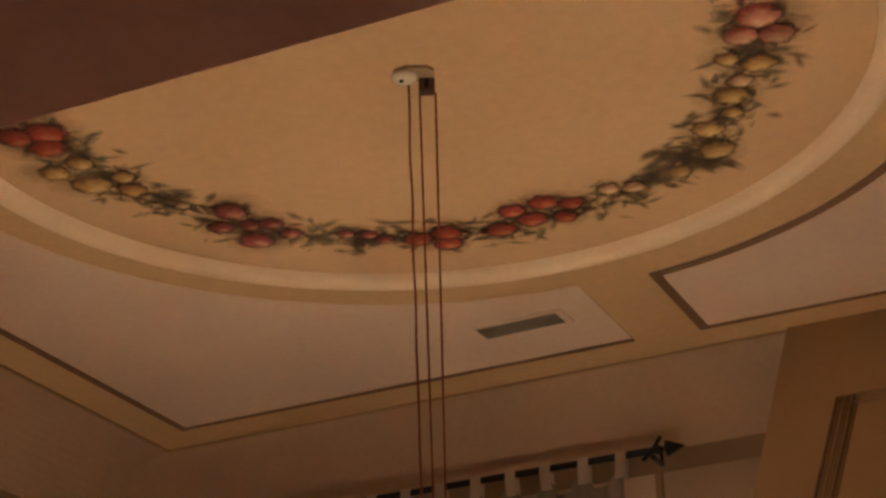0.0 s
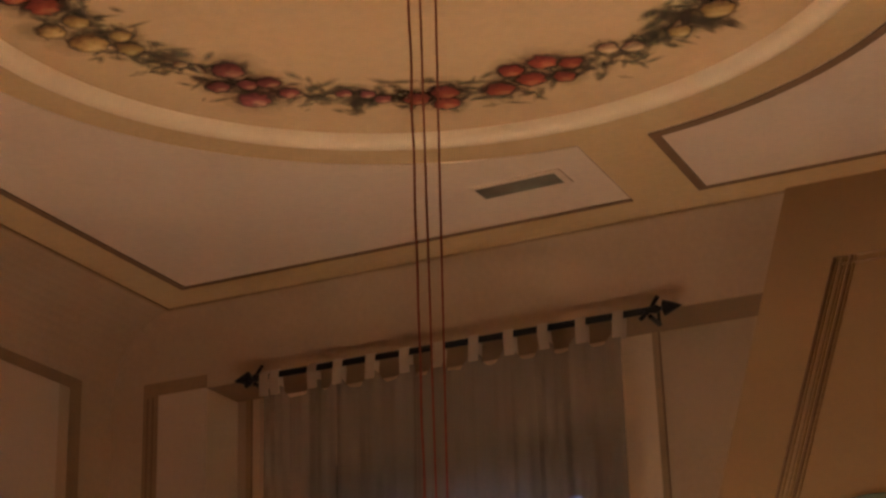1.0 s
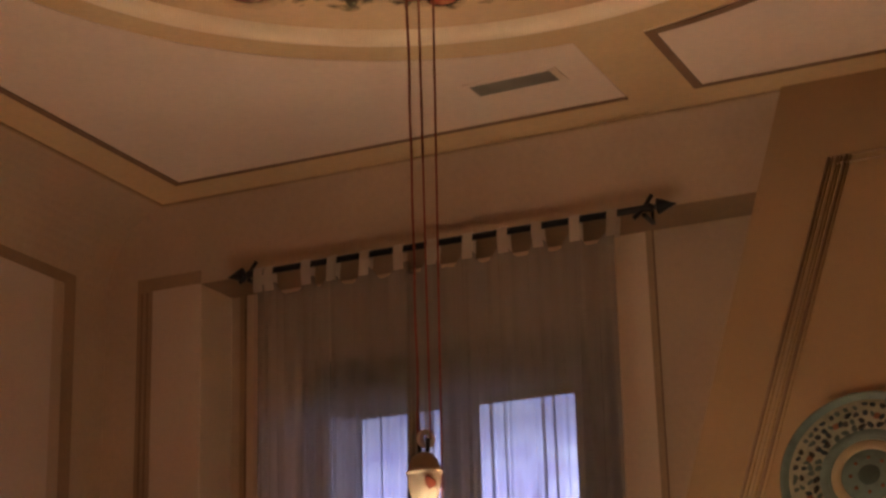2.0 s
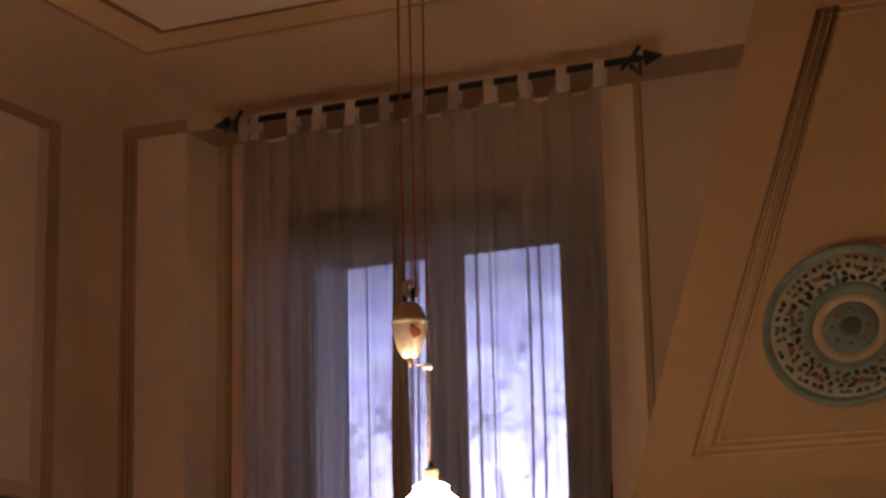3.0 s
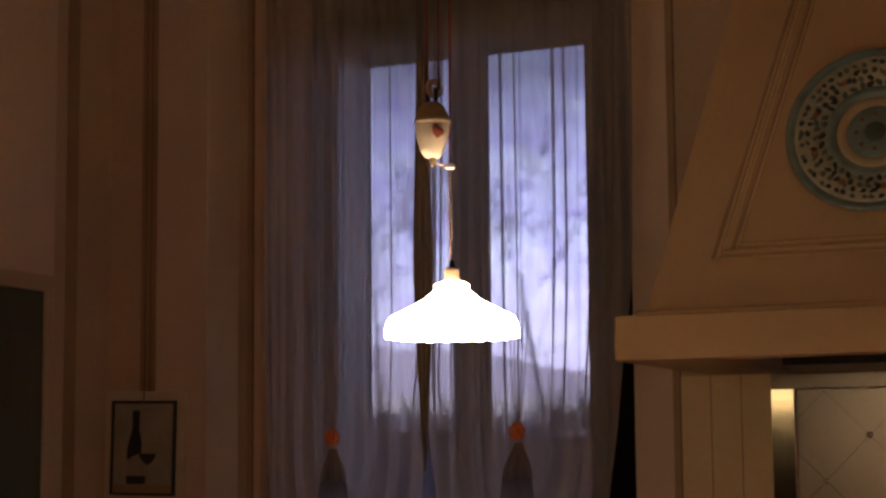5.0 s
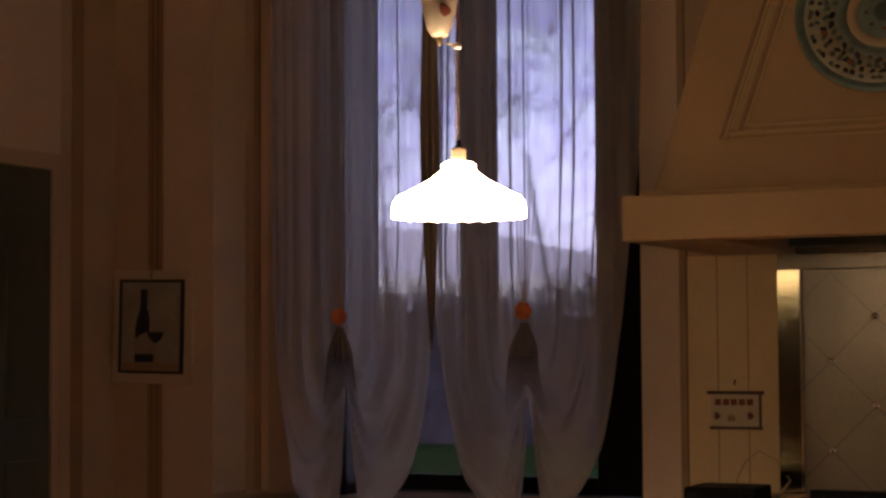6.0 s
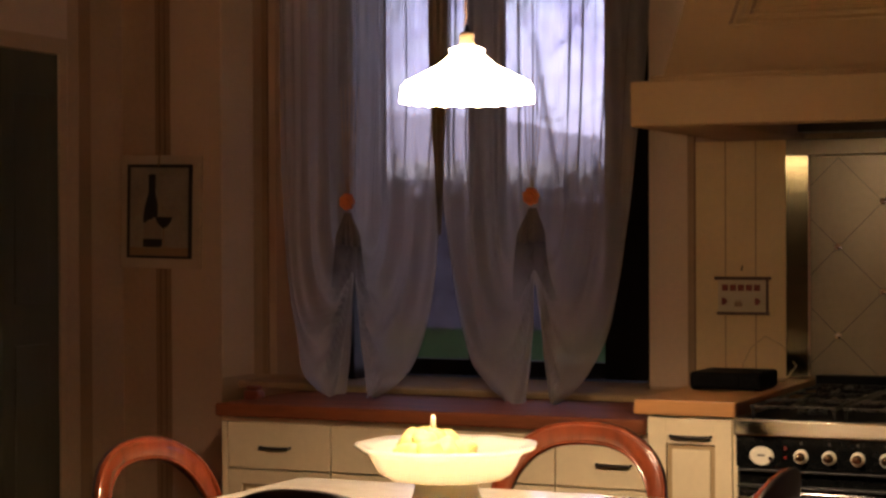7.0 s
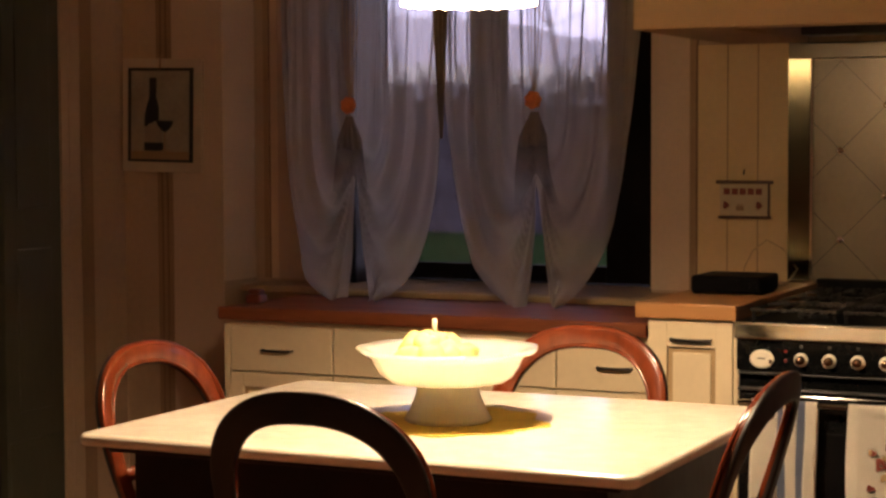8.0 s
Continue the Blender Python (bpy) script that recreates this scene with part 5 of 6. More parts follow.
def drawer_cabinet(x0, x1, fronts, shift):
    """A cream base unit: a drawer over a panelled door for each front."""
    cab = base("base_cabinet", ((x0 + x1) / 2, CF + 0.3, 0), "cream lacquered base cabinet with drawers and panelled doors", "cabinet", "cabinets below the window")
    part("body", boxes((x0, x1, CF + 0.02, 6.36, 0.10, 0.818)), M_CREAM, cab)
    part("plinth", boxes((x0 + 0.01, x1, CF + 0.06, 6.30, 0.0, 0.10)), M_GROOVE, cab)
    part("side_stile", boxes((x0, x0 + 0.022, CF, CF + 0.02, 0.10, 0.800), bev=0.002), M_CREAM, cab)
    part("top_rail", boxes((x0, x1, CF, CF + 0.02, 0.802, 0.818), bev=0.002), M_CREAM, cab)
    a = x0 + 0.025
    for b in fronts:
        d = part("drawer", boxes((a, b - 0.006, CF, CF + 0.02, 0.640, 0.799), bev=0.003), M_CREAM, cab)
        m = (a + b) / 2 + shift
        handle(d, m - 0.058, m + 0.058, CF, 0.713)
        door_ = part("cabinet_door", boxes((a, a + 0.05, CF, CF + 0.02, 0.11, 0.634), (b - 0.056, b - 0.006, CF, CF + 0.02, 0.11, 0.634),
                                           (a + 0.05, b - 0.056, CF, CF + 0.02, 0.584, 0.634), (a + 0.05, b - 0.056, CF, CF + 0.02, 0.11, 0.16), bev=0.002), M_CREAM, cab)
        # recess round the raised field takes the darker brownish cream
        part("recessed_panel", boxes((a + 0.052, b - 0.058, CF + 0.012, CF + 0.019, 0.162, 0.582)), M_GROOVE, door_)
        part("raised_field", boxes((a + 0.066, b - 0.072, CF + 0.006, CF + 0.013, 0.176, 0.568), bev=0.003), M_CREAM, door_)
        a = b
    return cab


drawer_cabinet(-3.512, -2.652, (-3.074, -2.654), -0.015)
drawer_cabinet(-2.650, -1.892, (-2.249, -1.894), 0.021)
counter = base("window_counter", (-2.72, 5.95, 0.821), "red-brown polished wooden counter below the window", "countertop")
part("slab", boxes((-3.516, -1.930, 5.578, 6.395, 0.822, 0.864), bev=0.004), M_COUNTER, counter)
part("nosing", boxes((-3.522, -1.930, 5.553, 5.577, 0.820, 0.8655), bev=0.008), M_COUNTER, counter, "rounded front edge of the counter")
part("upstand", boxes((-3.496, -2.062, 6.130, 6.158, 0.8645, 0.886), bev=0.004), M_GROOVE, counter, "pale wooden upstand along the sill")
block = base("narrow_cabinet", (-1.75, 5.7, 0), "narrow cream cabinet with a panelled door", "cabinet")
part("body", boxes((-1.889, -1.602, 5.455, 6.36, 0.10, 0.894)), M_CREAM, block)
part("plinth", boxes((-1.885, -1.606, 5.52, 6.30, 0.0, 0.10)), M_GROOVE, block)
nd = part("cabinet_door", boxes((-1.886, -1.826, 5.435, 5.455, 0.12, 0.888), (-1.672, -1.618, 5.435, 5.455, 0.12, 0.888), (-1.826, -1.672, 5.435, 5.455, 0.810, 0.888),
                                (-1.826, -1.672, 5.435, 5.455, 0.12, 0.20), bev=0.002), M_CREAM, block)
part("recessed_panel", boxes((-1.825, -1.673, 5.447, 5.4545, 0.202, 0.808)), M_GROOVE, nd)
part("raised_field", boxes((-1.810, -1.688, 5.441, 5.448, 0.217, 0.793), bev=0.003), M_CREAM, nd)
handle(nd, -1.812, -1.685, 5.435, 0.832)
part("filler", boxes((-1.616, -1.602, 5.440, 5.455, 0.12, 0.860), bev=0.002), M_CREAM, block)
tagged(link("butcher_block_top", boxes((-1.925, -1.604, 5.420, 6.395, 0.897, 0.944), bev=0.005), M_BLOCK),
       "thick honey-coloured wooden worktop beside the cooker", "countertop")
radio = base("radio", (-1.73, 5.95, 0.944), "flat black box-shaped radio with two dials", "radio")
part("case", boxes((-1.866, -1.632, 5.79, 6.01, 0.948, 1.004), bev=0.010), M_BLACKPLASTIC, radio)
part("grille", boxes((-1.856, -1.700, 5.784, 5.791, 0.956, 0.996), bev=0.003), M_BLACKPLASTIC, radio)
for x in (-1.675, -1.652):
    part("dial", turned(lathe([(0.009, 0), (0.009, 0.008), (0.0, 0.009)], 14), Matrix.Translation((x, 5.791, 0.976)) @ Matrix.Rotation(math.pi / 2, 4, "X")), M_BLACKPLASTIC, radio)
for x in (-1.85, -1.65):
    part("foot", boxes((x - 0.012, x + 0.012, 5.82, 5.98, 0.944, 0.949)), M_BLACKPLASTIC, radio)
tagged(link("power_cord", tube([(-1.67, 6.01, 0.958), (-1.66, 6.20, 0.95), (-1.665, 6.37, 0.99), (-1.72, 6.385, 1.06), (-1.78, 6.387, 1.09), (-1.83, 6.387, 1.05), (-1.86, 6.385, 0.99), (-1.86, 6.37, 0.951)], 0.0025, 6), M_GROOVE),
       "thin looped power cord against the wall", "cord")
wooden = base("wooden_block", (-3.44, 5.72, 0.864), "small dark red wooden block on the counter", "wooden block")
part("block_body", boxes((-3.492, -3.430, 5.69, 5.75, 0.864, 0.900), bev=0.012), M_REDPAINT, wooden)
part("block_top", boxes((-3.487, -3.436, 5.695, 5.745, 0.898, 0.917), bev=0.012), M_REDPAINT, wooden)

# ---------------------------------------------------------------- range cooker
KX0, KX1, KY = -1.590, -0.750, 5.380
cooker = base("range_cooker", (KX, 5.85, 0), "black enamelled range cooker with steel trim and gas hob", "cooker")
part("body", boxes((KX0, KX1, KY + 0.030, 6.36, 0.12, 0.885), bev=0.004), M_ENAMEL, cooker)
part("plinth", boxes((KX0 + 0.03, KX1 - 0.03, KY + 0.08, 6.30, 0.0, 0.12)), M_ENAMEL, cooker)
part("hob_plate", boxes((KX0, KX1, KY + 0.024, 6.36, 0.885, 0.899), bev=0.004), M_HOB, cooker)
part("steel_nosing", boxes((KX0 - 0.002, KX1 + 0.002, KY - 0.020, KY + 0.026, 0.851, 0.902), bev=0.006), M_NOSING, cooker)
part("rear_upstand", boxes((KX0, KX1, 6.335, 6.378, 0.899, 0.962), bev=0.004), M_HOB, cooker)
part("control_panel", boxes((KX0, KX1, KY, KY + 0.030, 0.757, 0.857), bev=0.003), M_ENAMEL, cooker)
clock = part("clock", turned(lathe([(0.036, 0.0), (0.036, 0.004), (0.030, 0.007), (0.0, 0.007)], 28), Matrix.Translation((-1.511, KY, 0.793)) @ Matrix.Rotation(math.pi / 2, 4, "X") @ Matrix.Diagonal((1, 0.78, 1, 1))), M_DIAL, cooker, "oval cream dial")
part("clock_hand", boxes((-1.522, -1.500, KY - 0.0095, KY - 0.0065, 0.793, 0.797)), M_INK, clock)
part("clock_knob", turned(lathe([(0.006, 0), (0.006, 0.010), (0.0, 0.011)], 10), Matrix.Translation((-1.483, KY, 0.787)) @ Matrix.Rotation(math.pi / 2, 4, "X")), M_CHROME, clock)
for z in (0.818, 0.790):
    part("indicator", turned(lathe([(0.005, 0), (0.004, 0.003), (0.0, 0.004)], 10), Matrix.Translation((-1.440, KY, z)) @ Matrix.Rotation(math.pi / 2, 4, "X")), M_LED, cooker)
for k in range(8):
    x = -1.393 + 0.0835 * k
    if x > KX1 - 0.04:
        break
    face = Matrix.Translation((x, KY, 0.7945)) @ Matrix.Rotation(math.pi / 2, 4, "X")
    kn = part("knob", turned(lathe([(0.021, 0.0), (0.021, 0.004), (0.017, 0.007), (0.014, 0.008)], 24), face), M_DIAL, cooker, "cream ring with a steel knob", True)
    part("knob_grip", turned(lathe([(0.014, 0.006), (0.013, 0.026), (0.011, 0.031), (0.0, 0.033)], 20), face), M_KNOB, kn, smooth=True)
    part("marker", boxes((x - 0.004, x + 0.004, KY - 0.002, KY + 0.001, 0.830, 0.838)), M_DARKSTEEL, cooker)
for z in (0.748, 0.700):
    part("trim_line", boxes((KX0 + 0.002, KX1 - 0.002, KY + 0.004, KY + 0.032, z - 0.004, z + 0.004), bev=0.003), M_IRON, cooker)
part("oven_door", boxes((KX0 + 0.006, KX1 - 0.006, KY + 0.004, KY + 0.032, 0.16, 0.688), bev=0.004), M_ENAMEL, cooker)
part("oven_window", boxes((KX0 + 0.12, KX1 - 0.12, KY + 0.001, KY + 0.006, 0.26, 0.58), bev=0.004), M_BLACKPLASTIC, cooker)
RY_, RZ_ = KY - 0.045, 0.668
rail = part("towel_rail", tube([(KX0 + 0.02, RY_, RZ_), (KX1 - 0.02, RY_, RZ_)], 0.009, 12), M_STEEL, cooker, smooth=True)
for x in (KX0 + 0.028, KX1 - 0.028):
    part("rail_post", tube([(x, RY_, RZ_), (x, KY + 0.01, RZ_)], 0.008, 10), M_STEEL, rail)
for bx, by, br in ((-1.42, 5.62, 0.045), (-1.42, 6.08, 0.055), (-1.17, 5.85, 0.075), (-0.92, 5.62, 0.055), (-0.92, 6.08, 0.045)):
    bn = part("burner", lathe([(0.0, 0.022), (br * 0.62, 0.022), (br * 0.70, 0.016), (br * 0.70, 0.012), (br, 0.010), (br, 0.0)], 28, centre=(bx, by, 0.899)), M_CASTIRON, cooker, smooth=False)
for gx0, gx1 in ((-1.575, -1.305), (-1.295, -1.045), (-1.035, -0.765)):
    bm = bmesh.new()
    gm = (gx0 + gx1) / 2
    for x in (gx0 + 0.01, gx1 - 0.01):
        tube([(x, 5.46, 0.930), (x, 6.30, 0.930)], 0.006, 6, bm=bm)
    for y in (5.46, 5.74, 5.96, 6.30):
        tube([(gx0 + 0.01, y, 0.930), (gx1 - 0.01, y, 0.930)], 0.006, 6, bm=bm)
    for y in (5.62, 6.08):
        tube([(gx0 + 0.012, y, 0.934), (gm - 0.03, y, 0.938)], 0.0055, 6, bm=bm)
        tube([(gx1 - 0.012, y, 0.934), (gm + 0.03, y, 0.938)], 0.0055, 6, bm=bm)
        tube([(gm, y - 0.15, 0.934), (gm, y - 0.03, 0.938)], 0.0055, 6, bm=bm)
        tube([(gm, y + 0.15, 0.934), (gm, y + 0.03, 0.938)], 0.0055, 6, bm=bm)
    for x in (gx0 + 0.012, gx1 - 0.012):
        for y in (5.47, 6.29):
            tube([(x, y, 0.897), (x, y, 0.930)], 0.006, 6, bm=bm)
    part("pan_support", bm, M_CASTIRON, cooker)
part("door_stud", turned(lathe([(0.006, 0), (0.005, 0.006), (0.0, 0.007)], 10), Matrix.Translation((-1.563, KY + 0.003, 0.668)) @ Matrix.Rotation(math.pi / 2, 4, "X")), M_CHROME, cooker)


def towel(x0, x1, drop, stripes, label):
    """A cloth folded over the oven rail, with gentle folds."""
    tw = base("kitchen_towel", ((x0 + x1) / 2, RY_, RZ_ - drop), label, "towel", "towels on the oven rail")
    cuts = [x0] + sorted(v for s in stripes for v in s) + [x1]
    for k in range(len(cuts) - 1):
        a, b = cuts[k], cuts[k + 1]
        blue = any(abs(a - s[0]) < 1e-6 for s in stripes)
        bm = bmesh.new()
        prof = [(-0.0105 - 0.004 * t, -drop * t) for t in [1 - i / 16 for i in range(17)]] + [(-0.008, 0.008), (0.0, 0.0115), (0.008, 0.008)] + \
               [(0.0105 + 0.003 * t, -drop * 0.7 * t) for t in [i / 10 for i in range(11)]]
        nx = 8
        rows = []
        for i in range(nx + 1):
            x = a + (b - a) * i / nx
            rows.append([bm.verts.new((x + 0.004 * math.sin(12 * h + 40 * a), RY_ + d * (1 + 0.9 * min(-h, 0.3) * math.sin(55 * x) if d < 0 else 1), RZ_ + h)) for d, h in prof])
        for p, q in zip(rows, rows[1:]):
            for i in range(len(prof) - 1):
                bm.faces.new((p[i], p[i + 1], q[i + 1], q[i]))
        bmesh.ops.solidify(bm, geom=bm.faces[:], thickness=0.0025)
        part("stripe" if blue else "cloth", bm, M_TOWELBLUE if blue else M_TOWEL, tw, smooth=True)
    return tw


towel(-1.530, -1.336, 0.46, ((-1.452, -1.428), (-1.391, -1.370)), "white kitchen towel with grey-blue stripes")
fl = towel(-1.243, -0.930, 0.44, (), "white kitchen towel with printed red flowers")
rnd = random.Random(7)
for k in range(16):
    x, z = -1.122 + rnd.gauss(0, 0.030), min(0.510 + rnd.gauss(0, 0.040), 0.565)
    m = Matrix.Translation((x, RY_ - 0.0185, z)) @ Matrix.Rotation(math.pi / 2, 4, "X")
    part("printed_flower" if k % 3 else "printed_leaf", disc(bmesh.new(), m, rnd.uniform(0.008, 0.016), rnd.uniform(0.007, 0.013), 0.0012, 10, 0.25), M_STITCH if k % 3 else M_GROOVE, fl, smooth=True)

# ---------------------------------------------------------------- pendant lamp
lamp = base("pendant_lamp", (LX, LY, ZC), "rise-and-fall pendant lamp with a lit opal glass shade", "pendant lamp")
rose = part("ceiling_rose", turned(lathe([(0.0, 0.0), (0.043, 0.0), (0.046, -0.006), (0.044, -0.016), (0.036, -0.024), (0.022, -0.028), (0.0, -0.029)], 28), Matrix.Translation((-1.822, 3.812, ZC - 0.008)) @ Matrix.Scale(0.76, 4)), M_CERAMIC, lamp, "white ceramic ceiling rose", True)
part("rose_screw", turned(lathe([(0.0, -0.004), (0.006, -0.003), (0.007, 0.0)], 10), Matrix.Translation((-1.827, 3.803, ZC - 0.0300))), M_IRON, rose)
part("rose_plate", prism([(-1.855, 3.803), (-1.838, 3.782), (-1.800, 3.778), (-1.752, 3.802), (-1.744, 3.826), (-1.758, 3.860), (-1.800, 3.856), (-1.842, 3.838)], ZC - 0.012, ZC - 0.003), M_WEIGHTCAP, lamp)
pul = part("pulley_block", turned(boxes((-0.021, 0.021, -0.016, 0.016, -0.022, 0.022), bev=0.005), Matrix.Translation((-1.782, 3.862, ZC - 0.028)) @ Matrix.Rotation(radians(25), 4, "Z")), M_BROWNROD, lamp)
part("pulley_slot", turned(boxes((-0.005, 0.005, -0.0175, -0.015, -0.014, 0.014)), Matrix.Translation((-1.782, 3.862, ZC - 0.028)) @ Matrix.Rotation(radians(25), 4, "Z")), M_IRON, pul)


def cord(name, a, b, r, mat, sway=0.0):
    pts = []
    for i in range(41):
        t = i / 40
        p = Vector(a).lerp(Vector(b), t)
        pts.append(p + Vector((sway * math.sin(37 * t), sway * math.cos(29 * t), 0)))
    return part(name, tube(pts, r, 6, up=(0, 1, 0)), mat, lamp)


WZ = 2.168
cord("suspension_cord", (-1.828, 3.847, ZC - 0.02), (-1.822, 3.850, 2.318), 0.0030, M_CORD, 0.0012)
cord("suspension_cord", (-1.802, 3.860, ZC - 0.045), (-1.797, 3.861, 2.330), 0.0027, M_CORD)
cord("supply_cord", (-1.764, 3.877, ZC - 0.045), (-1.776, 3.871, 2.150), 0.0027, M_CORD)
cord("lower_cord", (-1.776, 3.871, 2.150), (-1.776, 3.871, 1.925), 0.0034, M_PINKCORD, 0.0008)
WX, WYY = -1.812, 3.855
weight = part("counterweight", lathe([(0.0, 0.0), (0.015, 0.0), (0.0205, 0.004), (0.029, 0.020), (0.0355, 0.042), (0.0392, 0.062), (0.040, 0.078)], 32, centre=(WX, WYY, WZ)), M_WEIGHT, lamp, "cream ceramic counterweight with a red motif", True)
part("weight_collar", lathe([(0.040, 0.078), (0.0428, 0.081), (0.0428, 0.087), (0.0395, 0.091)], 32, centre=(WX, WYY, WZ)), M_WEIGHT, weight, smooth=True)
# cap coloured brown for the shade on the weight's upper side
part("weight_cap", lathe([(0.0385, 0.091), (0.0365, 0.102), (0.031, 0.116), (0.022, 0.127), (0.012, 0.131), (0.0, 0.132)], 32, centre=(WX, WYY, WZ)), M_WEIGHTCAP, weight, smooth=True)
out = Vector((0 - WX, 0 - WYY, 0)).normalized()
side = Vector((-out.y, out.x, 0))
mm = Matrix.Translation(Vector((WX, WYY, WZ + 0.055)) + out * 0.0350 + side * 0.011) @ Matrix((side, Vector((0, 0, 1)), out)).transposed().to_4x4() @ Matrix.Rotation(radians(18), 4, "X")
part("painted_motif", disc(bmesh.new(), mm, 0.0135, 0.0170, 0.0035, 14, 0.25), M_REDPAINT, weight, smooth=True)
part("weight_tip", lathe([(0.0, -0.022), (0.003, -0.020), (0.004, -0.012), (0.008, -0.008), (0.006, 0.0), (0.0, 0.001)], 14, centre=(WX, WYY, WZ)), M_BRASS, weight, smooth=True)
part("weight_fork", boxes((WX - 0.014, WX - 0.006, WYY - 0.006, WYY + 0.006, WZ + 0.122, WZ + 0.165), (WX + 0.006, WX + 0.014, WYY - 0.006, WYY + 0.006, WZ + 0.122, WZ + 0.165), bev=0.002), M_IRON, weight)
part("weight_pulley", turned(lathe([(0.011, -0.006), (0.022, -0.006), (0.023, -0.003), (0.019, 0.0), (0.023, 0.003), (0.022, 0.006), (0.011, 0.006), (0.011, -0.006)], 24), Matrix.Translation((WX + 0.004, WYY + 0.004, WZ + 0.164)) @ Matrix.Rotation(radians(60), 4, "Z") @ Matrix.Rotation(math.pi / 2, 4, "X")), M_CERAMIC, weight, smooth=False)
part("guide_arm", tube([(WX, WYY, WZ - 0.010), (WX + 0.015, WYY + 0.006, WZ - 0.016), (-1.776, 3.871, WZ - 0.020)], 0.0022, 6), M_BRASS, lamp)
part("cord_guide", lathe([(0.0, 0.0), (0.011, 0.0), (0.012, 0.004), (0.012, 0.010), (0.008, 0.014), (0.0, 0.014)], 16, centre=(-1.776, 3.871, 2.140)), M_CERAMIC, lamp, smooth=True)
SXX, SYY = -1.773, 3.871
part("socket_cap", lathe([(0.0, 0.048), (0.005, 0.046), (0.007, 0.034), (0.012, 0.030), (0.012, 0.026), (0.0, 0.026)], 16, centre=(SXX, SYY, 1.882)), M_IRON, lamp, smooth=True)
part("socket", lathe([(0.0, 0.028), (0.016, 0.027), (0.018, 0.020), (0.017, 0.008), (0.019, 0.002), (0.015, -0.006)], 24, centre=(SXX, SYY, 1.884)), M_WEIGHTCAP, lamp, "cream ceramic lamp holder", True)
shade = part("shade", lathe([(0.018, 0.131), (0.028, 0.130), (0.037, 0.126), (0.034, 0.118), (0.042, 0.108), (0.064, 0.090), (0.094, 0.074), (0.121, 0.060), (0.138, 0.052),
                             (0.146, 0.040), (0.149, 0.022), (0.150, 0.009)], 96, flute=24, depth=0.008, wave=-0.0022, centre=(SXX, SYY, 1.744)), M_OPAL, lamp, "glowing fluted opal glass shade", True)
so = shade.modifiers.new("thickness", "SOLIDIFY")
so.thickness = 0.004

# ---------------------------------------------------------------- table
TX0, TX1, TY0, TY1 = -2.660, -1.262, 3.566, 4.648
table = base("dining_table", ((TX0 + TX1) / 2, (TY0 + TY1) / 2, 0), "dining table with a white marble top on dark wood", "table")


def rounded(x0, x1, y0, y1, r, n=6):
    pts = []
    for cx, cy, a in ((x1 - r, y1 - r, 0), (x0 + r, y1 - r, 90), (x0 + r, y0 + r, 180), (x1 - r, y0 + r, 270)):
        pts += [(cx + r * math.cos(radians(a + 90 * i / n)), cy + r * math.sin(radians(a + 90 * i / n))) for i in range(n + 1)]
    return pts


bm = prism(rounded(TX0, TX1, TY0, TY1, 0.030), 0.730, 0.760)
bmesh.ops.bevel(bm, geom=[e for e in bm.edges if abs(e.verts[0].co.z - e.verts[1].co.z) < 1e-6], offset=0.0135, segments=4, profile=0.5, affect="EDGES")
part("tabletop", bm, M_MARBLE, table, "white veined marble top")
part("sub_top", boxes((TX0 + 0.055, TX1 - 0.055, TY0 + 0.055, TY1 - 0.055, 0.712, 0.7298), bev=0.003), M_TABLEWOOD, table)
for x0, x1, y0, y1 in ((TX0 + 0.10, TX1 - 0.10, TY0 + 0.10, TY0 + 0.125), (TX0 + 0.10, TX1 - 0.10, TY1 - 0.125, TY1 - 0.10),
                       (TX0 + 0.10, TX0 + 0.125, TY0 + 0.125, TY1 - 0.125), (TX1 - 0.125, TX1 - 0.10, TY0 + 0.125, TY1 - 0.125)):
    part("apron", boxes((x0, x1, y0, y1, 0.56, 0.7118), bev=0.002), M_TABLEWOOD, table)
leg = [(0.0, 0.0), (0.018, 0.0), (0.022, 0.03), (0.018, 0.06), (0.026, 0.20), (0.034, 0.40), (0.030, 0.44), (0.040, 0.46), (0.040, 0.48), (0.034, 0.50), (0.034, 0.56)]
for x in (TX0 + 0.14, TX1 - 0.14):
    for y in (TY0 + 0.14, TY1 - 0.14):
        lg = part("leg", lathe(leg, 20, centre=(x, y, 0)), M_TABLEWOOD, table, smooth=True)
        part("leg_block", boxes((x - 0.038, x + 0.038, y - 0.038, y + 0.038, 0.555, 0.7119), bev=0.003), M_TABLEWOOD, lg)

# mat, bowl, fruit, candle
BX, BY = -1.931, 4.085
mat_bm = bmesh.new()
rnd = random.Random(3)
rim = [(BX + 0.010 + (0.205 + 0.040 * math.exp(-((a if a < 3.2 else a - 6.283) / 0.35) ** 2) + 0.012 * math.sin(9 * a) + 0.010 * rnd.uniform(-1, 1)) * math.cos(a), BY + 0.0 + (0.235 + 0.012 * math.sin(9 * a)) * math.sin(a))
       for a in [2 * math.pi * i / 72 for i in range(72)]]
prism(rim, 0.7603, 0.7632, mat_bm)
tagged(link("placemat", mat_bm, M_MAT), "round yellow cloth mat with a ragged edge on the table", "placemat")
bowl = base("footed_bowl", (BX, BY, 0.764), "large white ceramic footed bowl with a flared rim", "bowl")
part("foot", lathe([(0.0, 0.0), (0.101, 0.0), (0.107, 0.004), (0.103, 0.012), (0.091, 0.034), (0.080, 0.062), (0.074, 0.096), (0.0, 0.098)], 48, centre=(BX, BY, 0.7634)), M_PORCELAIN, bowl, smooth=True)
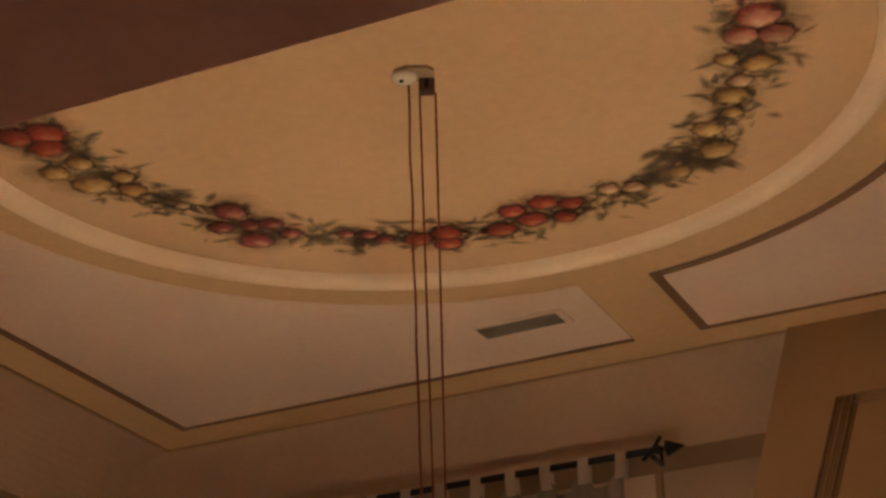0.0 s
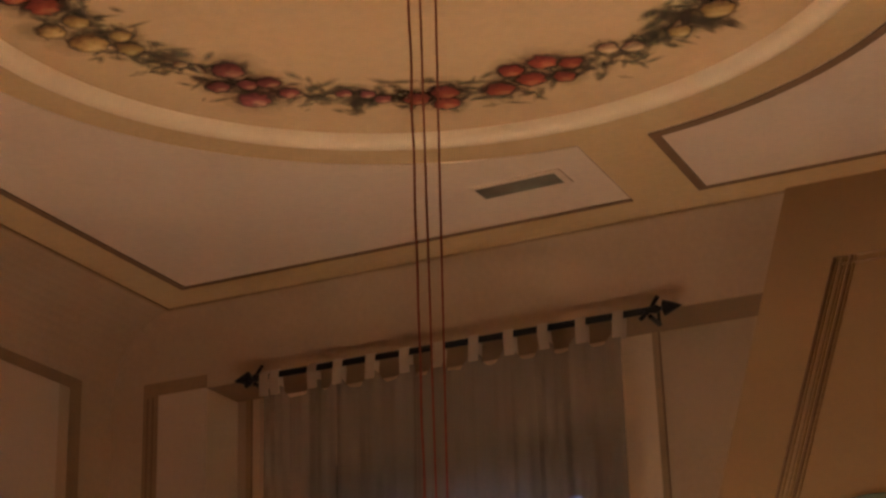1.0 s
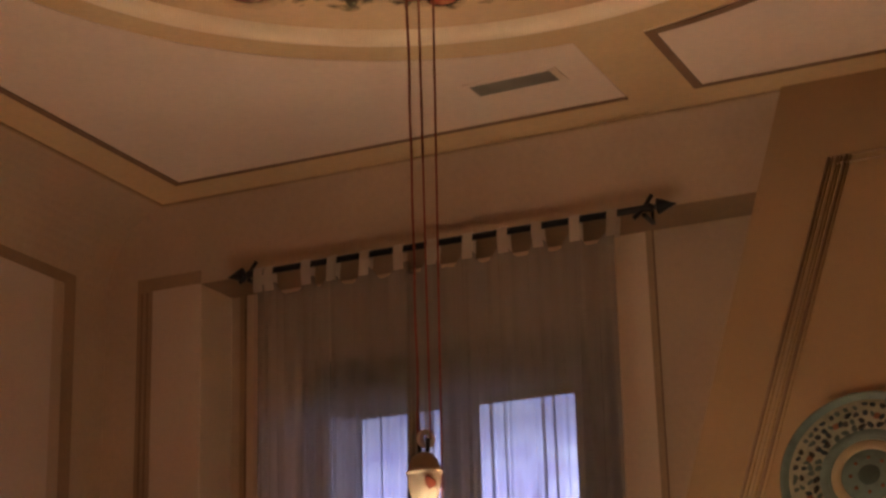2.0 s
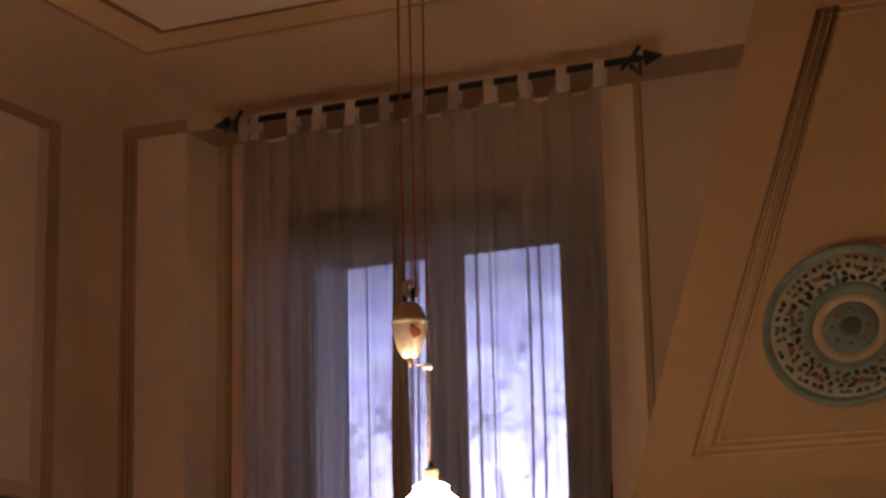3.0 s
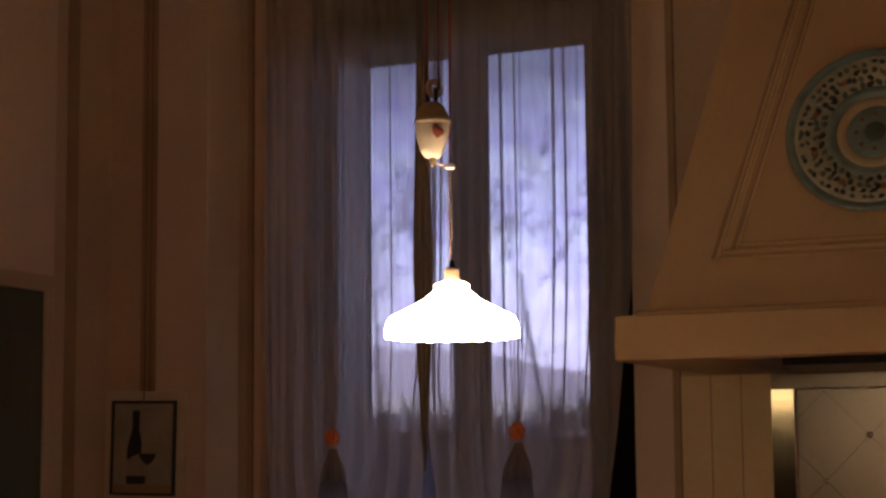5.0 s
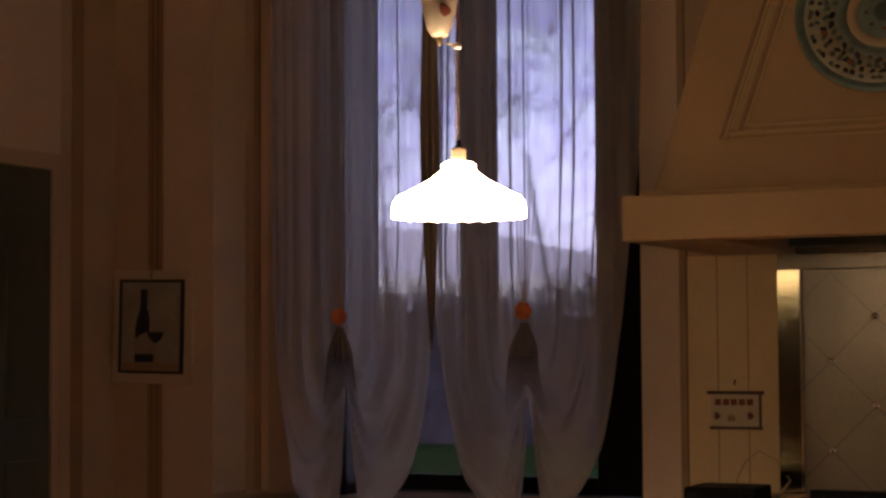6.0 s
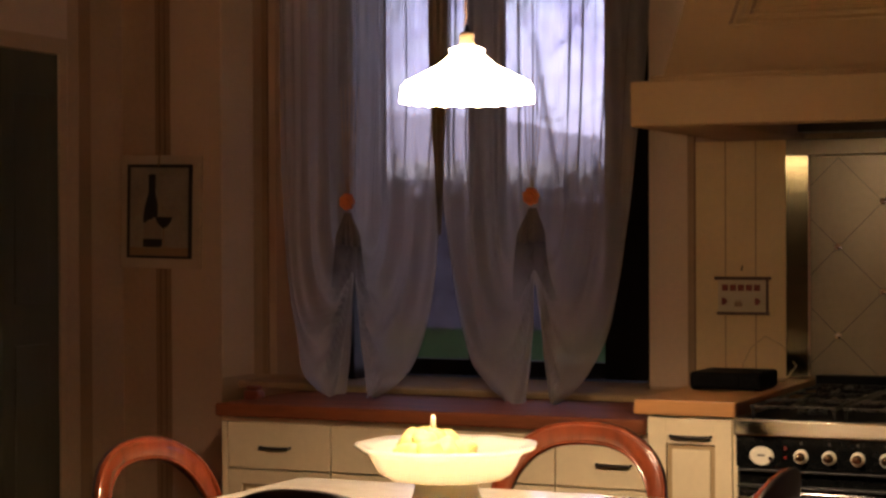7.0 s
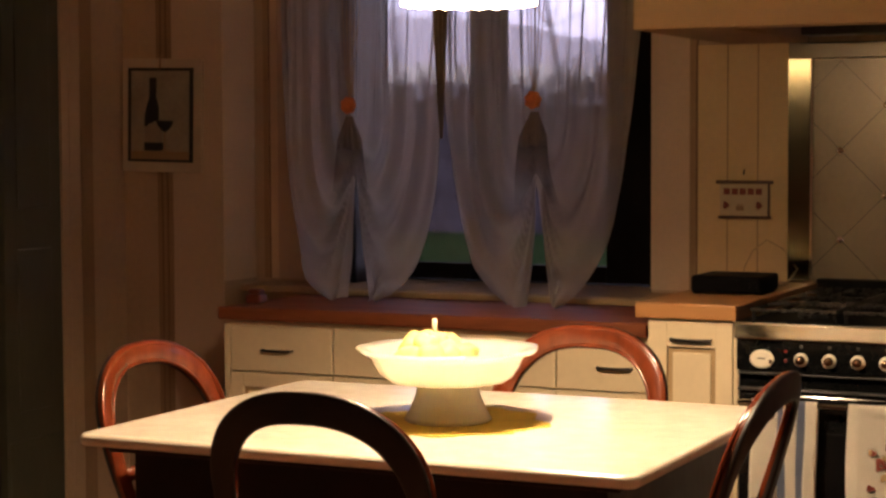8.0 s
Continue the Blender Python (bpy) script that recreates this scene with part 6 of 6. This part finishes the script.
part("basin", lathe([(0.0, 0.097), (0.110, 0.094), (0.140, 0.098), (0.162, 0.112), (0.176, 0.134), (0.185, 0.154), (0.194, 0.164), (0.215, 0.170), (0.222, 0.176), (0.219, 0.181), (0.195, 0.174), (0.178, 0.164), (0.164, 0.140), (0.140, 0.117), (0.0, 0.106)],
                    96, flute=9, depth=0.018, wave=0.0035, centre=(BX, BY, 0.7634)), M_PORCELAIN, bowl, "scalloped white basin", True)
rnd = random.Random(12)
for k in range(12):
    a, r = k * 2.4, 0.0245 * math.sqrt(k)
    x, y, z = BX - 0.040 + r * math.cos(a), BY + r * math.sin(a), 0.922 + 0.016 * (k < 5) - 0.001 * k
    bm = bmesh.new()
    s = bmesh.ops.create_icosphere(bm, subdivisions=3, radius=0.039)
    for v in s["verts"]:
        q = v.co.copy()
        v.co = Vector((q.x * 1.12, q.y, q.z * 0.86)) * (1 + 0.30 * noise.noise(q * 42 + Vector((k, 0, 0))))
    bmesh.ops.transform(bm, matrix=pose(x, y, z, rnd.uniform(0, 180), rnd.uniform(0, 180), 0), verts=bm.verts)
    tagged(link("lemon", bm, M_FRUIT, smooth=True), "knobbly yellow fruit heaped in the bowl", "fruit", "fruit in the bowl")
tagged(link("candle", lathe([(0.0, 0.0), (0.0065, 0.0), (0.0065, 0.060), (0.005, 0.070), (0.0, 0.072)], 14, centre=(BX - 0.030, BY - 0.01, 0.942)), M_WAX, smooth=True),
       "thin white candle standing among the fruit", "candle")


# ---------------------------------------------------------------- balloon-back chairs
def bow(w, z_mid, high, z_foot, w_foot):
    """The outline of a balloon back, from foot to foot, as (x, z)."""
    pts = []
    for i in range(7):
        t = i / 6
        pts.append((-(w_foot + (w - w_foot) * math.sin(t * math.pi / 2)), z_foot + (z_mid - z_foot) * t))
    for i in range(1, 28):
        a = math.pi * (1 - i / 28)
        c, s = math.cos(a), math.sin(a)
        pts.append((w * math.copysign(abs(c) ** 0.82, c), z_mid + high * abs(s) ** 0.88))
    for i in range(7):
        t = 1 - i / 6
        pts.append((w_foot + (w - w_foot) * math.sin(t * math.pi / 2), z_foot + (z_mid - z_foot) * t))
    return pts


def lean(x, z, back=0.30):
    return -(max(z - 0.43, 0) * back) + 0.30 * x * x - 0.02


def make_chair():
    chair = base("dining_chair", (0, 0, 0), "polished mahogany balloon-back dining chair", "chair", "chairs round the table")
    pts = [(x, lean(x, z), z) for x, z in bow(0.231, 0.690, 0.205, 0.42, 0.165)]
    band = [0.0250 + 0.0085 * smooth01(0.68, 0.84, z) for x, y, z in pts]
    # rear of the bow in near-black, front face in mahogany
    bk = part("backrest", tube([(x, y - 0.004, z) for x, y, z in pts], band, 16, ry=0.0085, sq=0.42), M_DARKBACK, chair, "near-black rear of the back", True)
    part("front_face", tube([(x, y + 0.0050, z) for x, y, z in pts], [r - 0.0005 for r in band], 20, ry=0.0125, sq=0.95), M_MAHOG, bk, smooth=True)
    bead = [(x * 0.905, lean(x, z) + 0.014, 0.42 + (z - 0.42) * 0.945) for x, z in bow(0.234, 0.690, 0.208, 0.42, 0.170)]
    part("inner_bead", tube(bead, 0.0055, 8), M_MAHOG, bk, smooth=True)
    bead = [(x * 1.085, lean(x, z) + 0.012, z + 0.019 * (z > 0.6)) for x, z in bow(0.234, 0.690, 0.208, 0.42, 0.165)]
    part("outer_bead", tube(bead, 0.0055, 8), M_MAHOG, bk, smooth=True)
    cr = [(x, lean(x, 0.60 + 0.012 * math.cos(9 * x)), 0.60 + 0.014 * math.cos(14 * x)) for x in [-0.20 + 0.04 * i for i in range(11)]]
    part("cross_rail", tube(cr, 0.020, 10, ry=0.010), M_MAHOG, chair, smooth=True)
    seat = []
    for i in range(48):
        a = 2 * math.pi * i / 48
        c, s = math.cos(a), math.sin(a)
        seat.append(((0.205 + 0.03 * s) * math.copysign(abs(c) ** 0.6, c), 0.215 + 0.22 * math.copysign(abs(s) ** 0.6, s)))
    part("seat_frame", prism(seat, 0.385, 0.435), M_MAHOG, chair)
    bm = bmesh.new()
    rows = []
    for f, h in ((0.97, 0.435), (0.95, 0.455), (0.82, 0.472), (0.5, 0.482), (0.15, 0.485)):
        rows.append([bm.verts.new((x * f, 0.215 + (y - 0.215) * f, h)) for x, y in seat])
    for p, q in zip(rows, rows[1:]):
        for i in range(48):
            bm.faces.new((p[i], p[(i + 1) % 48], q[(i + 1) % 48], q[i]))
    bm.faces.new(rows[-1])
    part("seat", bm, M_SEAT, chair, "padded brown leather seat", True)
    for sx in (-1, 1):
        part("leg", tube([(sx * 0.165, 0.0, 0.43), (sx * 0.168, -0.01, 0.30), (sx * 0.172, -0.045, 0.14), (sx * 0.176, -0.10, 0.0)], [0.021, 0.020, 0.018, 0.014], 10), M_MAHOG, chair, smooth=True)
        part("leg", lathe([(0.0, 0.0), (0.012, 0.0), (0.013, 0.03), (0.017, 0.16), (0.023, 0.30), (0.019, 0.33), (0.026, 0.35), (0.024, 0.39)], 14, centre=(sx * 0.185, 0.385, 0)), M_MAHOG, chair, smooth=True)
    return chair


chair = make_chair()
chair.matrix_basis = pose(-1.868, 4.712, 0, 0, 0, 180)
copy_thing(chair, pose(-2.724, 4.150, 0, 0, 0, -98) @ Matrix.Diagonal((0.94, 0.98, 0.982, 1)))
copy_thing(chair, pose(-1.879, 3.438, 0, 0, 0, 1) @ Matrix.Diagonal((1.0, 1, 1.010, 1)))
copy_thing(chair, pose(-1.241, 4.045, 0, 0, 0, 91))

# ---------------------------------------------------------------- picture on the wall
pic = base("framed_picture", (-4.14, YF - 0.02, 1.32), "framed print of a bottle and a wine glass in pale mount", "picture")
tilt = pose(-4.139, YF - 0.004, 1.545, 0, 1.2, 0)


def pbox(*rows, bev=0.0):
    return turned(boxes(*rows, bev=bev), tilt)


part("mount", pbox((-0.180, 0.189, -0.022, -0.004, -0.222, 0.222), bev=0.003), M_FRAME, pic)
part("print_border", pbox((-0.150, -0.136, -0.028, -0.021, -0.182, 0.186), (0.136, 0.152, -0.028, -0.021, -0.182, 0.186), (-0.136, 0.136, -0.028, -0.021, 0.174, 0.186), (-0.136, 0.136, -0.028, -0.021, -0.182, -0.172), bev=0.002), M_INK, pic)
part("print", pbox((-0.138, 0.138, -0.025, -0.0215, -0.174, 0.176)), M_PRINT, pic)
bot = [(-0.049, 0.147), (-0.018, 0.147), (-0.018, 0.070), (-0.012, 0.052), (-0.006, 0.030), (-0.006, -0.018), (-0.022, -0.022), (-0.040, -0.030), (-0.054, -0.034), (-0.064, -0.044),
       (-0.072, -0.040), (-0.071, -0.005), (-0.064, 0.028), (-0.056, 0.052), (-0.049, 0.075)]


def flat(outline, y0, y1):
    return turned(prism(outline, y0, y1), tilt @ Matrix.Rotation(math.pi / 2, 4, "X"))


part("bottle_shape", flat(bot, 0.0245, 0.0272), M_INK, pic)
part("bottle_label", flat([(-0.070, -0.046), (-0.054, -0.038), (-0.020, -0.026), (0.008, -0.024), (0.010, -0.104), (-0.070, -0.104)], 0.0242, 0.0262), M_LABEL, pic)
part("bottle_foot", pbox((-0.072, 0.015, -0.0272, -0.0245, -0.138, -0.106)), M_INK, pic)
part("glass_shape", flat([(-0.018, -0.020), (0.062, -0.020), (0.056, -0.036), (0.042, -0.054), (0.022, -0.065), (0.004, -0.052), (-0.010, -0.036)], 0.0245, 0.0276), M_INK, pic)
part("glass_stem", pbox((0.020, 0.025, -0.0272, -0.0245, -0.134, -0.064), (0.004, 0.042, -0.0272, -0.0245, -0.138, -0.134)), M_BAND, pic)
part("table_edge", pbox((-0.136, 0.136, -0.0268, -0.0245, -0.172, -0.140)), M_BAND, pic)
part("hook_cord", tube([(-4.136, YF - 0.012, 1.79), (-4.137, YF - 0.026, 1.762), (-4.139, YF - 0.030, 1.722)], 0.004, 6), M_BAND, pic)

# ---------------------------------------------------------------- air vent in the ceiling
vent = base("ceiling_vent", (-2.225, 5.56, ZC), "slim grey ceiling air vent in a pale frame", "air vent")
vm = Matrix.Translation((-2.228, 5.538, ZC)) @ Matrix.Rotation(radians(-1.5), 4, "Z")
part("vent_frame", turned(boxes((-0.168, 0.178, -0.066, -0.044, -0.010, -0.003), (-0.168, 0.178, 0.050, 0.066, -0.010, -0.003), (-0.168, -0.150, -0.044, 0.050, -0.010, -0.003),
                                (0.150, 0.178, -0.044, 0.050, -0.010, -0.003), bev=0.002), vm), M_CEILPANEL, vent)
part("backing", turned(boxes((-0.151, 0.151, -0.045, 0.051, -0.0055, -0.0042)), vm), M_VENT, vent)
for k in range(6):
    y = -0.036 + 0.0155 * k
    part("slat", turned(boxes((-0.150, 0.150, y, y + 0.010, -0.0085, -0.006), bev=0.001), vm), M_VENT, vent)
